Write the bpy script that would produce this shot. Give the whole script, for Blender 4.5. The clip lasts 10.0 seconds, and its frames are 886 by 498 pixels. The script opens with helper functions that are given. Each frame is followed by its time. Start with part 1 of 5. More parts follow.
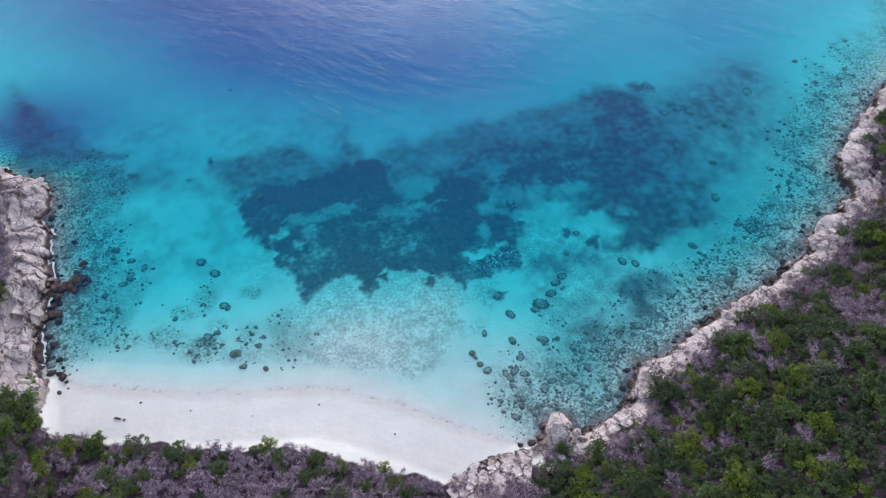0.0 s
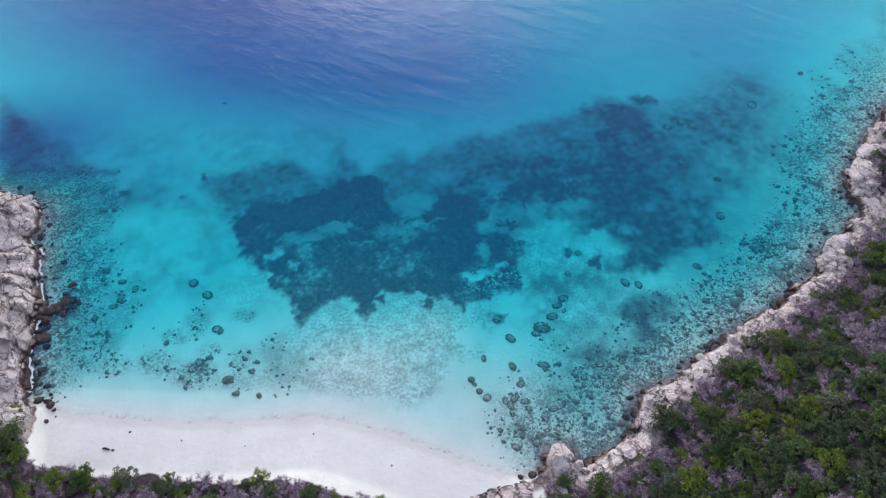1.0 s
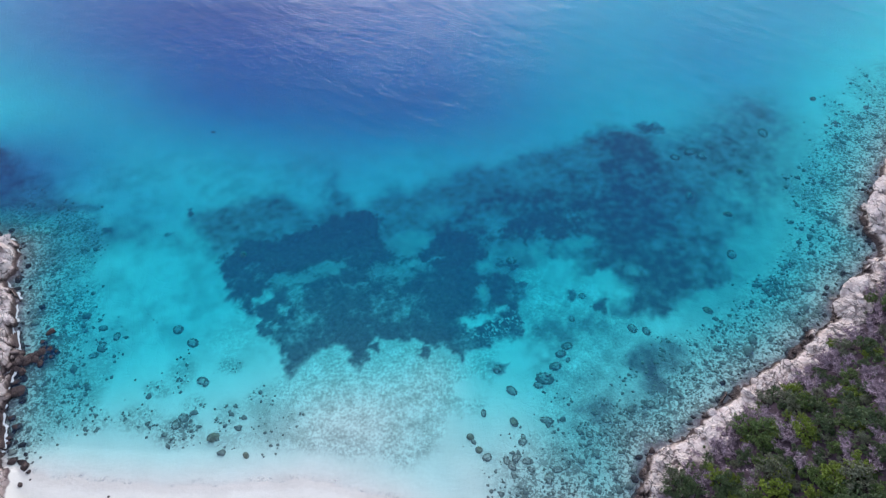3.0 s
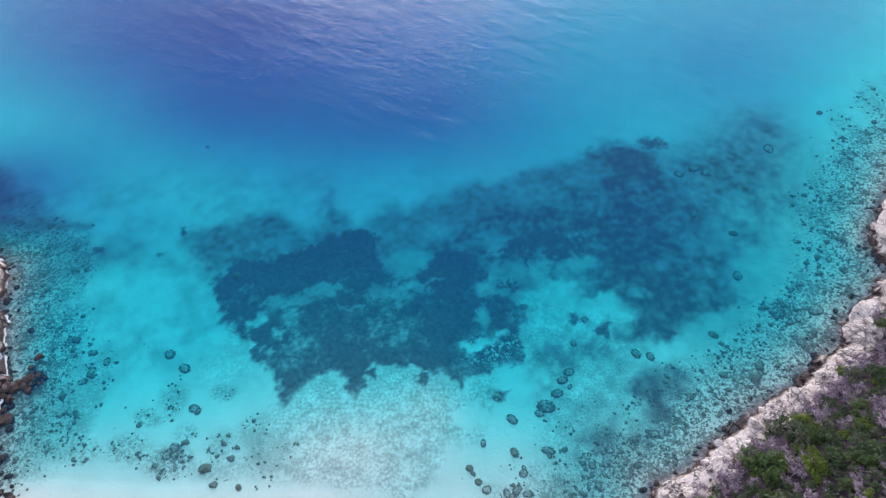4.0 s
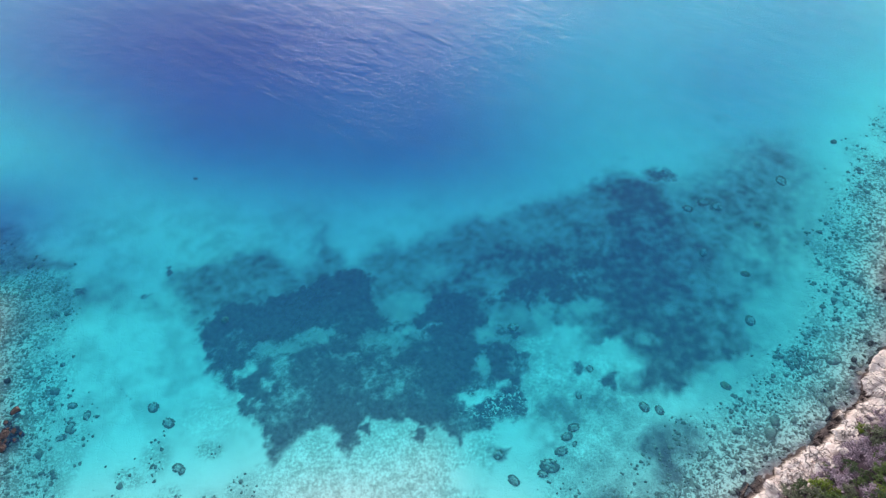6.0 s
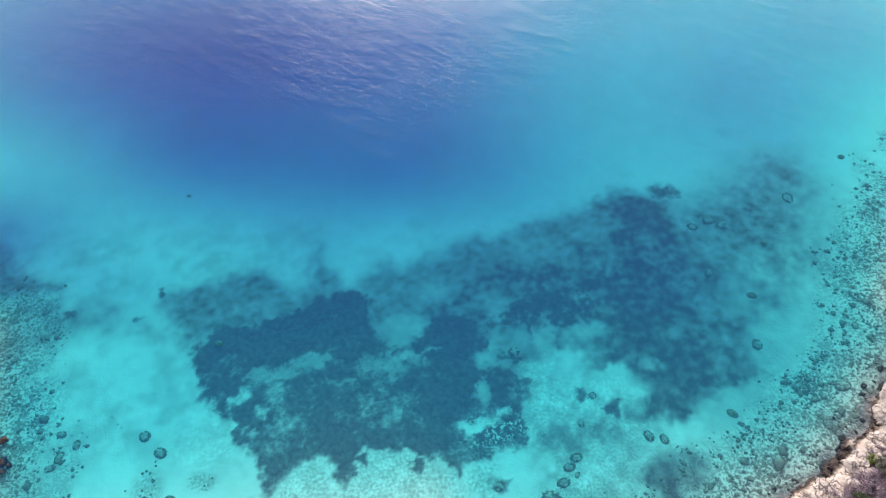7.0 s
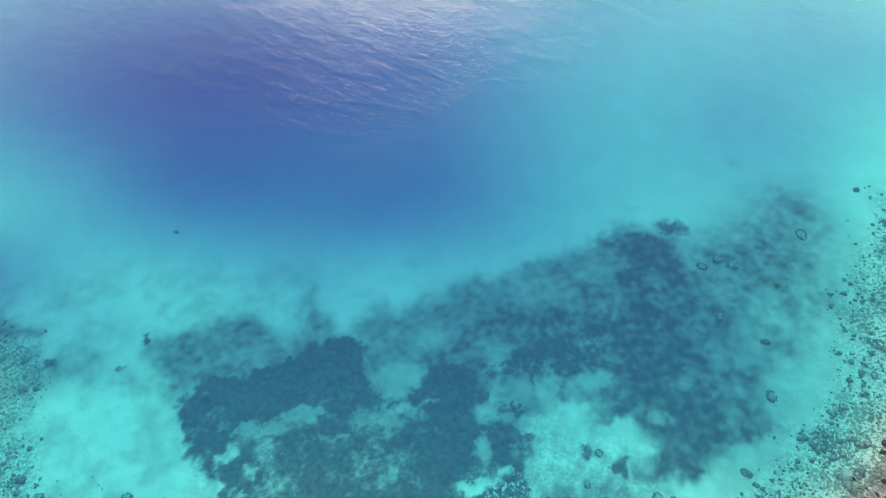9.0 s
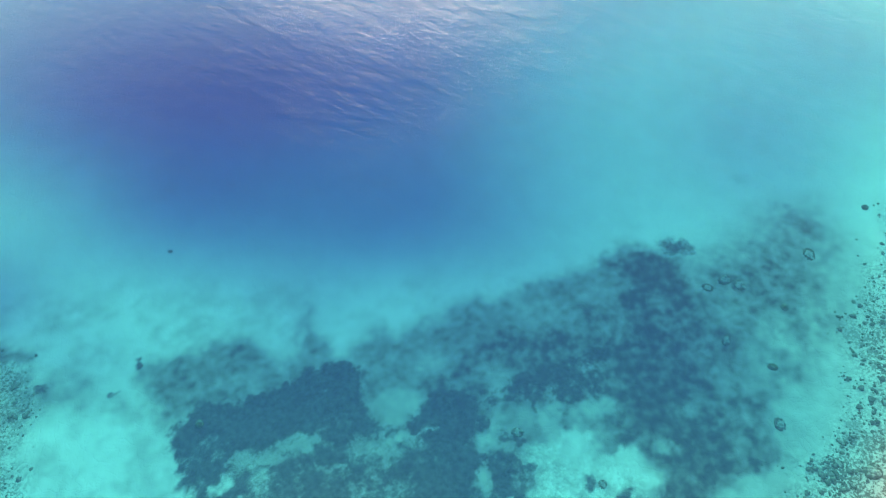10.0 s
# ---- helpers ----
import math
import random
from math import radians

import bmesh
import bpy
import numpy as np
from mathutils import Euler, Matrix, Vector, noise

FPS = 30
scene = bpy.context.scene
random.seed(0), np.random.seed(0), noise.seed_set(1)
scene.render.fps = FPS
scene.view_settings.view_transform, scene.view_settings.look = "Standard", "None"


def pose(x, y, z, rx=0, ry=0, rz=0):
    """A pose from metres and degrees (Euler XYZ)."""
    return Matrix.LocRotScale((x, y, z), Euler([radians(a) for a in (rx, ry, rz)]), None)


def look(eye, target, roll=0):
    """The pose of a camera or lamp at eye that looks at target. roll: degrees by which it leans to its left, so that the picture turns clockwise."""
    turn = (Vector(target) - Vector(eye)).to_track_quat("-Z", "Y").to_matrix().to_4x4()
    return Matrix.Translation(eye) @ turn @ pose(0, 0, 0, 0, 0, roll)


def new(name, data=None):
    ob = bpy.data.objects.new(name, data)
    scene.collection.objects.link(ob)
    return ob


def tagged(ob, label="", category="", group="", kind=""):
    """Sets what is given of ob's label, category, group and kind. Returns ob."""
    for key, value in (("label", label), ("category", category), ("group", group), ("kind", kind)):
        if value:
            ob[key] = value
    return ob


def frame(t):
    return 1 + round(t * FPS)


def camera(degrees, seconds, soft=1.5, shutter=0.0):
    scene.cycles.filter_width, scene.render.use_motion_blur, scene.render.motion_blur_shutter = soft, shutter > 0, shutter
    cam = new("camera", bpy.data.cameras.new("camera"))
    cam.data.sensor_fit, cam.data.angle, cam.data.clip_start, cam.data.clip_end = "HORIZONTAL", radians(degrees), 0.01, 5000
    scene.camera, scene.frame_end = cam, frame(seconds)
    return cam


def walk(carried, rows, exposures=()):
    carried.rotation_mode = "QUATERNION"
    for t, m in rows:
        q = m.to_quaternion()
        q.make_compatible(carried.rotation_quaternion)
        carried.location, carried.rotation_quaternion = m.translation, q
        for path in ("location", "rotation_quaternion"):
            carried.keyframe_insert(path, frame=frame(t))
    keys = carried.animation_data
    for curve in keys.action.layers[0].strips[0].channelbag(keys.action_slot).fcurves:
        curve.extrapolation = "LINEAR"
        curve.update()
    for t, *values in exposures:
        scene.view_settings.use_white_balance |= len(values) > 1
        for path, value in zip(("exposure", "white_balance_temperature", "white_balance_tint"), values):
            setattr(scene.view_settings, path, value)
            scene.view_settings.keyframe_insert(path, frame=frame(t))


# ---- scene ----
cam = camera(68.0, 10.0, soft=1.25)
PATH = [
    (0, (0.0, 0.0, 81.758), (0.0, 1.21, 80.165), -1.6),
    (0.5, (0.166, 2.099, 81.763), (0.166, 3.308, 80.169), -1.6),
    (1, (0.328, 4.197, 81.773), (0.328, 5.404, 80.178), -1.6),
    (1.5, (0.488, 6.293, 81.787), (0.488, 7.499, 80.191), -1.7),
    (2, (0.645, 8.388, 81.806), (0.644, 9.592, 80.209), -1.7),
    (2.5, (0.798, 10.481, 81.83), (0.798, 11.684, 80.232), -1.7),
    (3, (0.949, 12.573, 81.858), (0.948, 13.774, 80.259), -1.8),
    (3.5, (1.097, 14.663, 81.891), (1.096, 15.862, 80.291), -1.8),
    (4, (1.242, 16.751, 81.929), (1.241, 17.949, 80.328), -1.8),
    (4.5, (1.383, 18.838, 81.972), (1.382, 20.034, 80.369), -1.9),
    (5, (1.522, 20.924, 82.02), (1.521, 22.118, 80.415), -1.9),
    (5.5, (1.658, 23.008, 82.072), (1.656, 24.2, 80.466), -1.9),
    (6, (1.791, 25.09, 82.129), (1.789, 26.28, 80.521), -1.9),
    (6.5, (1.92, 27.171, 82.19), (1.919, 28.359, 80.581), -2.0),
    (7, (2.047, 29.251, 82.256), (2.045, 30.436, 80.646), -2.0),
    (7.5, (2.171, 31.329, 82.327), (2.169, 32.512, 80.715), -2.0),
    (8, (2.292, 33.405, 82.403), (2.29, 34.586, 80.789), -2.1),
    (8.5, (2.41, 35.48, 82.484), (2.407, 36.658, 80.868), -2.1),
    (9, (2.524, 37.553, 82.569), (2.522, 38.729, 80.951), -2.1),
    (9.5, (2.636, 39.625, 82.659), (2.634, 40.798, 81.039), -2.2),
    (10, (2.745, 41.696, 82.753), (2.742, 42.866, 81.132), -2.2),
]
EXPOSURES = [(0.0, 0.19, 6500, 14), (2.5, 0.27, 6500, 13.5), (5.5, 0.61, 7150, 12.5), (7.5, 0.85, 8600, 12), (10.0, 1.08, 10400, 11)]
walk(cam, [(t, look(eye, target, roll)) for t, eye, target, roll in PATH], EXPOSURES)

# ---- world, sun ----
SUN_UP, SUN_SIDE = 21.0, -1.0      # degrees above the horizon, degrees east of the flight's heading (north, +y)
world = bpy.data.worlds.new("hazy_sky")
scene.world = world
world.use_nodes = True
wn, wl = world.node_tree.nodes, world.node_tree.links
wn.clear()
sky = wn.new("ShaderNodeTexSky")
sky.sky_type, sky.sun_disc = "NISHITA", False
sky.sun_elevation, sky.sun_rotation = radians(SUN_UP), radians(SUN_SIDE)
sky.air_density, sky.dust_density, sky.ozone_density = 1.0, 0.4, 0.8
back = wn.new("ShaderNodeBackground")
back.inputs["Strength"].default_value = 0.28
out = wn.new("ShaderNodeOutputWorld")
haze = wn.new("ShaderNodeHueSaturation")
haze.inputs["Saturation"].default_value = 0.6
wl.new(sky.outputs["Color"], haze.inputs["Color"])
wl.new(haze.outputs["Color"], back.inputs["Color"])
wl.new(back.outputs[0], out.inputs["Surface"])

sun_data = bpy.data.lights.new("sun", "SUN")
sun_data.energy, sun_data.angle, sun_data.color = 0.6, radians(28), (1.0, 0.96, 0.9)
sun = new("sun", sun_data)
sun.matrix_world = look((0, 0, 300), (-math.sin(radians(SUN_SIDE)) * 100, -math.cos(radians(SUN_SIDE)) * 100, 300 - 100 * math.tan(radians(SUN_UP))))


# ---- node helpers ----
class Mat:
    """A node material with short-hand for its nodes."""

    def __init__(self, name):
        self.m = bpy.data.materials.new(name)
        self.m.use_nodes = True
        self.n, self.l = self.m.node_tree.nodes, self.m.node_tree.links
        self.n.clear()
        self.out = self.n.new("ShaderNodeOutputMaterial")
        self.co = self.n.new("ShaderNodeTexCoord").outputs["Object"]
        self.pos = self.n.new("ShaderNodeNewGeometry").outputs["Position"]

    def put(self, socket, value):
        if isinstance(value, bpy.types.NodeSocket):
            self.l.new(value, socket)
        elif isinstance(value, tuple) and len(value) == 3 and len(socket.default_value) == 4:
            socket.default_value = (*value, 1)
        else:
            socket.default_value = value

    def node(self, kind, **values):
        node = self.n.new(kind)
        for key, value in values.items():
            self.put(node.inputs[key.replace("_", " ")], value)
        return node

    def noise(self, scale, detail=4.0, rough=0.6, at=None, warp=0.0):
        return self.node("ShaderNodeTexNoise", Vector=at or self.pos, Scale=scale, Detail=detail, Roughness=rough, Distortion=warp).outputs["Fac"]

    def attr(self, name):
        node = self.n.new("ShaderNodeAttribute")
        node.attribute_name = name
        return node.outputs["Fac"]

    def math(self, op, a, b=0.0, c=0.0):
        node = self.n.new("ShaderNodeMath")
        node.operation = op
        for socket, value in zip(node.inputs, (a, b, c)):
            self.put(socket, value)
        return node.outputs[0]

    def ramp(self, fac, lo, hi, a=0.0, b=1.0):
        node = self.n.new("ShaderNodeMapRange")
        node.interpolation_type = "SMOOTHSTEP"
        for socket, value in zip(node.inputs, (fac, lo, hi, a, b)):
            self.put(socket, value)
        return node.outputs[0]

    def mix(self, fac, a, b, blend="MIX"):
        node = self.n.new("ShaderNodeMix")
        node.data_type, node.blend_type = "RGBA", blend
        self.put(node.inputs[0], fac)
        self.put(node.inputs[6], a)
        self.put(node.inputs[7], b)
        return node.outputs[2]

    def bump(self, height, strength, distance, normal=None):
        node = self.node("ShaderNodeBump", Height=height, Strength=strength, Distance=distance)
        if normal:
            self.l.new(normal, node.inputs["Normal"])
        return node.outputs[0]

    def stretched(self, long, short, turn=0.0):
        """Coordinates in which a pattern is long by short metres, its length turned from +x."""
        node = self.n.new("ShaderNodeMapping")
        node.vector_type = "TEXTURE"
        self.l.new(self.pos, node.inputs["Vector"])
        node.inputs["Scale"].default_value, node.inputs["Rotation"].default_value = (long, short, 1.0), (0, 0, radians(turn))
        return node.outputs[0]

    def finish(self, colour, rough=0.85, normal=None, spec=0.3):
        node = self.node("ShaderNodeBsdfPrincipled", Base_Color=colour, Roughness=rough)
        node.inputs["Specular IOR Level"].default_value = spec
        if normal:
            self.l.new(normal, node.inputs["Normal"])
        self.l.new(node.outputs[0], self.out.inputs[0])
        return self.m


def random_of(m):
    return m.n.new("ShaderNodeObjectInfo").outputs["Random"]


# ---- materials ----
def granite_colour(m, tone):
    """Pinkish granite with dark seams and a tide stain: its colour and its relief."""
    grain, mid, wide = m.noise(14.0, 4), m.noise(1.7, 6, 0.65), m.noise(0.35, 3)
    base = m.mix(m.ramp(mid, 0.3, 0.72), (0.55, 0.415, 0.40), (0.88, 0.775, 0.75))
    base = m.mix(m.ramp(wide, 0.42, 0.72, 0.0, 0.55), base, (0.55, 0.41, 0.35))
    base = m.mix(m.ramp(grain, 0.5, 0.8, 0.0, 0.35), base, (0.20, 0.165, 0.165))
    base = m.mix(m.math("MULTIPLY", tone, 0.35), base, (0.76, 0.65, 0.62))
    warp = m.node("ShaderNodeTexNoise", Vector=m.pos, Scale=0.8, Detail=3.0)
    shift = m.n.new("ShaderNodeVectorMath")
    shift.operation = "MULTIPLY_ADD"
    m.l.new(warp.outputs["Color"], shift.inputs[0])
    shift.inputs[1].default_value = (2.2, 2.2, 1.2)
    m.l.new(m.pos, shift.inputs[2])
    seams = []
    for scale, thin, size in ((0.75, 0.034, (4.2, 1.5, 1.5)), (0.8, 0.045, (2.2, 0.7, 0.9))):
        lay = m.n.new("ShaderNodeMapping")
        lay.vector_type = "TEXTURE"
        lay.inputs["Scale"].default_value, lay.inputs["Rotation"].default_value = size, (0.2, 0.1, radians(-62 if scale < 0.78 else -48))
        m.l.new(shift.outputs[0], lay.inputs["Vector"])
        crack = m.node("ShaderNodeTexVoronoi", Vector=lay.outputs[0], Scale=scale)
        crack.feature = "DISTANCE_TO_EDGE"
        seams.append(m.ramp(crack.outputs["Distance"], 0.0, thin, 1.0, 0.0))
    faint = m.ramp(m.noise(0.5, 3), 0.4, 0.65)
    seam = m.math("MAXIMUM", seams[0], m.math("MULTIPLY", seams[1], faint))
    base = m.mix(m.math("MULTIPLY", seam, 0.85), base, (0.07, 0.05, 0.05))
    # tide stain: algae and wet rock near the water
    z = m.node("ShaderNodeSeparateXYZ", Vector=m.pos).outputs["Z"]
    level = m.math("ADD", z, m.math("MULTIPLY", m.math("SUBTRACT", m.noise(1.1, 5, 0.7), 0.5), 1.1))
    base = m.mix(m.ramp(level, 0.35, 1.05, 0.7, 0.0), base, (0.22, 0.135, 0.095))
    base = m.mix(m.ramp(level, 0.25, 0.88, 0.95, 0.0), base, (0.065, 0.045, 0.047))
    lump = m.math("SUBTRACT", m.math("ADD", mid, m.math("MULTIPLY", grain, 0.12)), m.math("MULTIPLY", seam, 0.55))
    return base, lump


def granite_material():
    m = Mat("weathered_granite")
    base, lump = granite_colour(m, random_of(m))
    return m.finish(base, 0.82, m.bump(lump, 0.9, 0.35), 0.3)


def ground_material():
    """Sand, rubble flat, dark reef growth, soil and rock, laid out by the ground's own covers."""
    m = Mat("ground")
    fine, mid, wide = m.noise(9.0, 5), m.noise(1.6, 5, 0.65), m.noise(0.22, 4)
    sand = m.mix(m.ramp(wide, 0.3, 0.7), (0.87, 0.83, 0.785), (0.81, 0.77, 0.725))
    sand = m.mix(m.ramp(fine, 0.35, 0.75, 0.0, 0.35), sand, (0.62, 0.57, 0.50))
    wet = m.attr("wet")
    sand = m.mix(m.math("MULTIPLY", wet, 0.35), sand, (0.60, 0.54, 0.50))
    # pale rubble flat: broken grey coral with sand in between
    crumbs = m.math("ADD", m.math("MULTIPLY", m.noise(2.6, 6, 0.78), 0.7), m.math("MULTIPLY", m.noise(0.55, 4, 0.6), 0.3))
    speck = m.mix(m.ramp(crumbs, 0.40, 0.60), (0.44, 0.43, 0.40), (0.88, 0.86, 0.81))
    speck = m.mix(m.ramp(m.noise(1.3, 3), 0.62, 0.72, 0.0, 0.4), speck, (0.30, 0.29, 0.26))
    flat = m.math("MULTIPLY", m.attr("flat"), m.ramp(m.noise(0.9, 6, 0.7), 0.1, 0.5))
    bed = m.mix(flat, sand, speck)
    # stony ground by the rocks: lumps of overgrown rubble, close together
    lumps = m.math("ADD", m.math("MULTIPLY", m.noise(2.6, 4, 0.62, warp=0.6), 0.8), m.math("MULTIPLY", m.noise(0.35, 3), 0.3))
    stony = m.math("MULTIPLY", m.attr("stony"), m.ramp(lumps, 0.50, 0.60, 0.18, 1.0))
    bed = m.mix(stony, bed, m.mix(m.ramp(fine, 0.35, 0.7), (0.12, 0.10, 0.095), (0.29, 0.25, 0.23)))
    # dark growth: dense reef, ragged at its edge, and thinner weed beds farther out
    growth = m.attr("reef")
    edge = m.math("ADD", growth, m.math("MULTIPLY", m.math("SUBTRACT", m.noise(1.1, 7, 0.75), 0.5), m.ramp(growth, 0.02, 0.3, 0.0, 1.0)))
    cover = m.ramp(edge, 0.10, 0.80, 0.0, 0.97)
    thin = m.math("MULTIPLY", m.attr("weed"), m.ramp(m.noise(0.8, 6, 0.72), 0.3, 0.7, 0.8, 1.12))
    cover = m.math("MINIMUM", m.math("MAXIMUM", cover, thin), 1.0)
    weed = m.mix(m.ramp(mid, 0.3, 0.7), (0.112, 0.090, 0.112), (0.192, 0.158, 0.18))
    weed = m.mix(m.ramp(fine, 0.60, 0.8, 0.0, 0.5), weed, (0.22, 0.20, 0.17))
    bed = m.mix(cover, bed, weed)
    # white broken coral inside the dark growth
    dead = m.math("MULTIPLY", m.attr("dead"), m.ramp(m.noise(1.5, 6, 0.75, warp=1.2), 0.53, 0.60))
    bed = m.mix(dead, bed, (0.70, 0.67, 0.60))
    soil = m.mix(m.ramp(mid, 0.3, 0.7), (0.026, 0.016, 0.024), (0.085, 0.055, 0.075))
    soil = m.mix(m.ramp(fine, 0.55, 0.8, 0.0, 0.6), soil, (0.27, 0.21, 0.235))
    rock, ledge = granite_colour(m, 0.3)
    land = m.mix(m.attr("rocky"), soil, rock)
    ragged = m.math("ADD", m.attr("soil"), m.math("MULTIPLY", m.math("SUBTRACT", m.noise(1.1, 6, 0.7), 0.5), 0.7))
    colour = m.mix(m.ramp(ragged, 0.35, 0.65), bed, land)
    lump = m.math("ADD", m.math("ADD", m.math("MULTIPLY", fine, 0.25), mid), m.math("MULTIPLY", m.attr("rocky"), m.math("MULTIPLY", ledge, 1.6)))
    return m.finish(colour, 0.9, m.bump(lump, 0.5, 0.12), 0.2)


def water_material():
    """Clear sea water: tinted by the depth below the surface, with small waves that mirror the sky."""
    m = Mat("sea_water")
    depth = m.math("MAXIMUM", m.attr("depth"), 0.0)

    def left(k):
        return m.math("EXPONENT", m.math("MULTIPLY", depth, -k))

    passed = m.node("ShaderNodeCombineColor", Red=left(0.52), Green=m.math("EXPONENT", m.math("MULTIPLY", depth, m.math("MULTIPLY_ADD", depth, -0.0028, -0.031))), Blue=left(0.042)).outputs[0]
    clear = m.node("ShaderNodeBsdfTransparent", Color=passed).outputs[0]
    murk = m.node("ShaderNodeCombineColor", Red=m.math("MULTIPLY", m.math("SUBTRACT", 1.0, left(0.3)), 0.004), Green=m.math("MULTIPLY", m.math("SUBTRACT", 1.0, left(0.12)), 0.025),
                  Blue=m.math("MULTIPLY", m.math("SUBTRACT", 1.0, left(0.30)), 0.10)).outputs[0]
    body = m.node("ShaderNodeBsdfDiffuse", Color=murk).outputs[0]
    add = m.n.new("ShaderNodeAddShader")
    m.l.new(clear, add.inputs[0])
    m.l.new(body, add.inputs[1])
    swell = m.noise(1.0, 2, 0.5, m.stretched(6.0, 2.6, -38))
    chop = m.noise(1.0, 3, 0.55, m.stretched(1.5, 0.75, -42))
    ripple = m.noise(1.0, 3, 0.6, m.stretched(0.6, 0.32, -25))
    gust = m.ramp(m.noise(0.03, 3), 0.35, 0.65, 0.6, 1.2)
    height = m.math("ADD", m.math("MULTIPLY", swell, 0.13), m.math("MULTIPLY", gust, m.math("ADD", m.math("MULTIPLY", chop, 0.072), m.math("MULTIPLY", ripple, 0.026))))
    normal = m.bump(height, 1.0, 1.0)
    gloss = m.node("ShaderNodeBsdfGlossy", Color=(0.86, 0.96, 1.0), Roughness=0.20, Normal=normal).outputs[0]
    facing = m.node("ShaderNodeLayerWeight", Blend=0.5, Normal=normal).outputs["Facing"]
    fres = m.math("MULTIPLY_ADD", m.math("POWER", facing, 4.2), 1.0, 0.004)
    mixed = m.node("ShaderNodeMixShader", Fac=fres)
    m.l.new(add.outputs[0], mixed.inputs[1])
    m.l.new(gloss, mixed.inputs[2])
    # thin foam where the wash runs up the sand
    foam = m.math("MULTIPLY", m.attr("foam"), m.ramp(m.noise(0.55, 6, 0.75), 0.48, 0.62, 0.0, 0.5))
    white = m.node("ShaderNodeBsdfDiffuse", Color=(0.86, 0.86, 0.85)).outputs[0]
    last = m.node("ShaderNodeMixShader", Fac=foam)
    m.l.new(mixed.outputs[0], last.inputs[1])
    m.l.new(white, last.inputs[2])
    m.l.new(last.outputs[0], m.out.inputs[0])
    return m.m


def coral_material(name, dark, pale, spots):
    m = Mat(name)
    mid, fine = m.noise(2.4, 5, 0.65), m.noise(11.0, 4)
    base = m.mix(m.ramp(mid, 0.35, 0.7), dark, pale)
    base = m.mix(m.ramp(fine, 0.55, 0.75, 0.0, 0.6), base, spots)
    base = m.mix(m.math("MULTIPLY", random_of(m), 0.4), base, dark)
    return m.finish(base, 0.9, m.bump(mid, 0.6, 0.1), 0.15)


def leaf_material(name, a, b, c):
    m = Mat(name)
    rnd = random_of(m)
    isl = m.n.new("ShaderNodeNewGeometry").outputs["Random Per Island"]
    colour = m.mix(rnd, a, b)
    colour = m.mix(m.math("POWER", isl, 2.0), colour, c)
    clump = m.noise(0.9, 2, 0.5)
    colour = m.mix(m.ramp(clump, 0.45, 0.7, 0.0, 0.75), colour, c)
    colour = m.mix(m.ramp(clump, 0.5, 0.3, 0.0, 0.2), colour, (0.036, 0.046, 0.026))
    node = m.node("ShaderNodeBsdfPrincipled", Base_Color=colour, Roughness=0.55)
    node.inputs["Specular IOR Level"].default_value = 0.25
    through_leaf = m.node("ShaderNodeBsdfTranslucent", Color=m.mix(0.4, colour, (0.16, 0.22, 0.03))).outputs[0]
    mixed = m.node("ShaderNodeMixShader", Fac=0.22)
    m.l.new(node.outputs[0], mixed.inputs[1])
    m.l.new(through_leaf, mixed.inputs[2])
    m.l.new(mixed.outputs[0], m.out.inputs[0])
    return m.m


def bark_material(name, dark, pale):
    m = Mat(name)
    isl = m.n.new("ShaderNodeNewGeometry").outputs["Random Per Island"]
    base = m.mix(isl, dark, pale)
    base = m.mix(m.ramp(m.noise(8.0, 3), 0.4, 0.7, 0.0, 0.5), base, dark)
    return m.finish(base, 0.9, None, 0.15)


GROUND, WATER, GRANITE = ground_material(), water_material(), granite_material()
CORAL = coral_material("coral_rock", (0.36, 0.31, 0.29), (0.64, 0.56, 0.52), (0.74, 0.67, 0.62))
RUBBLE = coral_material("coral_rubble", (0.18, 0.165, 0.155), (0.36, 0.33, 0.30), (0.50, 0.46, 0.42))
PALE_CORAL = coral_material("pale_coral", (0.16, 0.13, 0.10), (0.42, 0.36, 0.28), (0.52, 0.46, 0.38))
LEAF_DARK = leaf_material("dark_green_leaves", (0.046, 0.086, 0.044), (0.078, 0.122, 0.056), (0.14, 0.185, 0.09))
LEAF_MID = leaf_material("green_leaves", (0.066, 0.125, 0.040), (0.115, 0.178, 0.055), (0.19, 0.26, 0.09))
LEAF_LIME = leaf_material("yellow_green_leaves", (0.13, 0.21, 0.026), (0.19, 0.26, 0.036), (0.27, 0.33, 0.06))
LEAF_GREY = leaf_material("grey_green_leaves", (0.11, 0.125, 0.08), (0.17, 0.185, 0.115), (0.25, 0.26, 0.19))
BARK = bark_material("bark", (0.06, 0.045, 0.038), (0.14, 0.11, 0.095))
DRY = bark_material("dry_twigs", (0.13, 0.086, 0.122), (0.70, 0.545, 0.64))


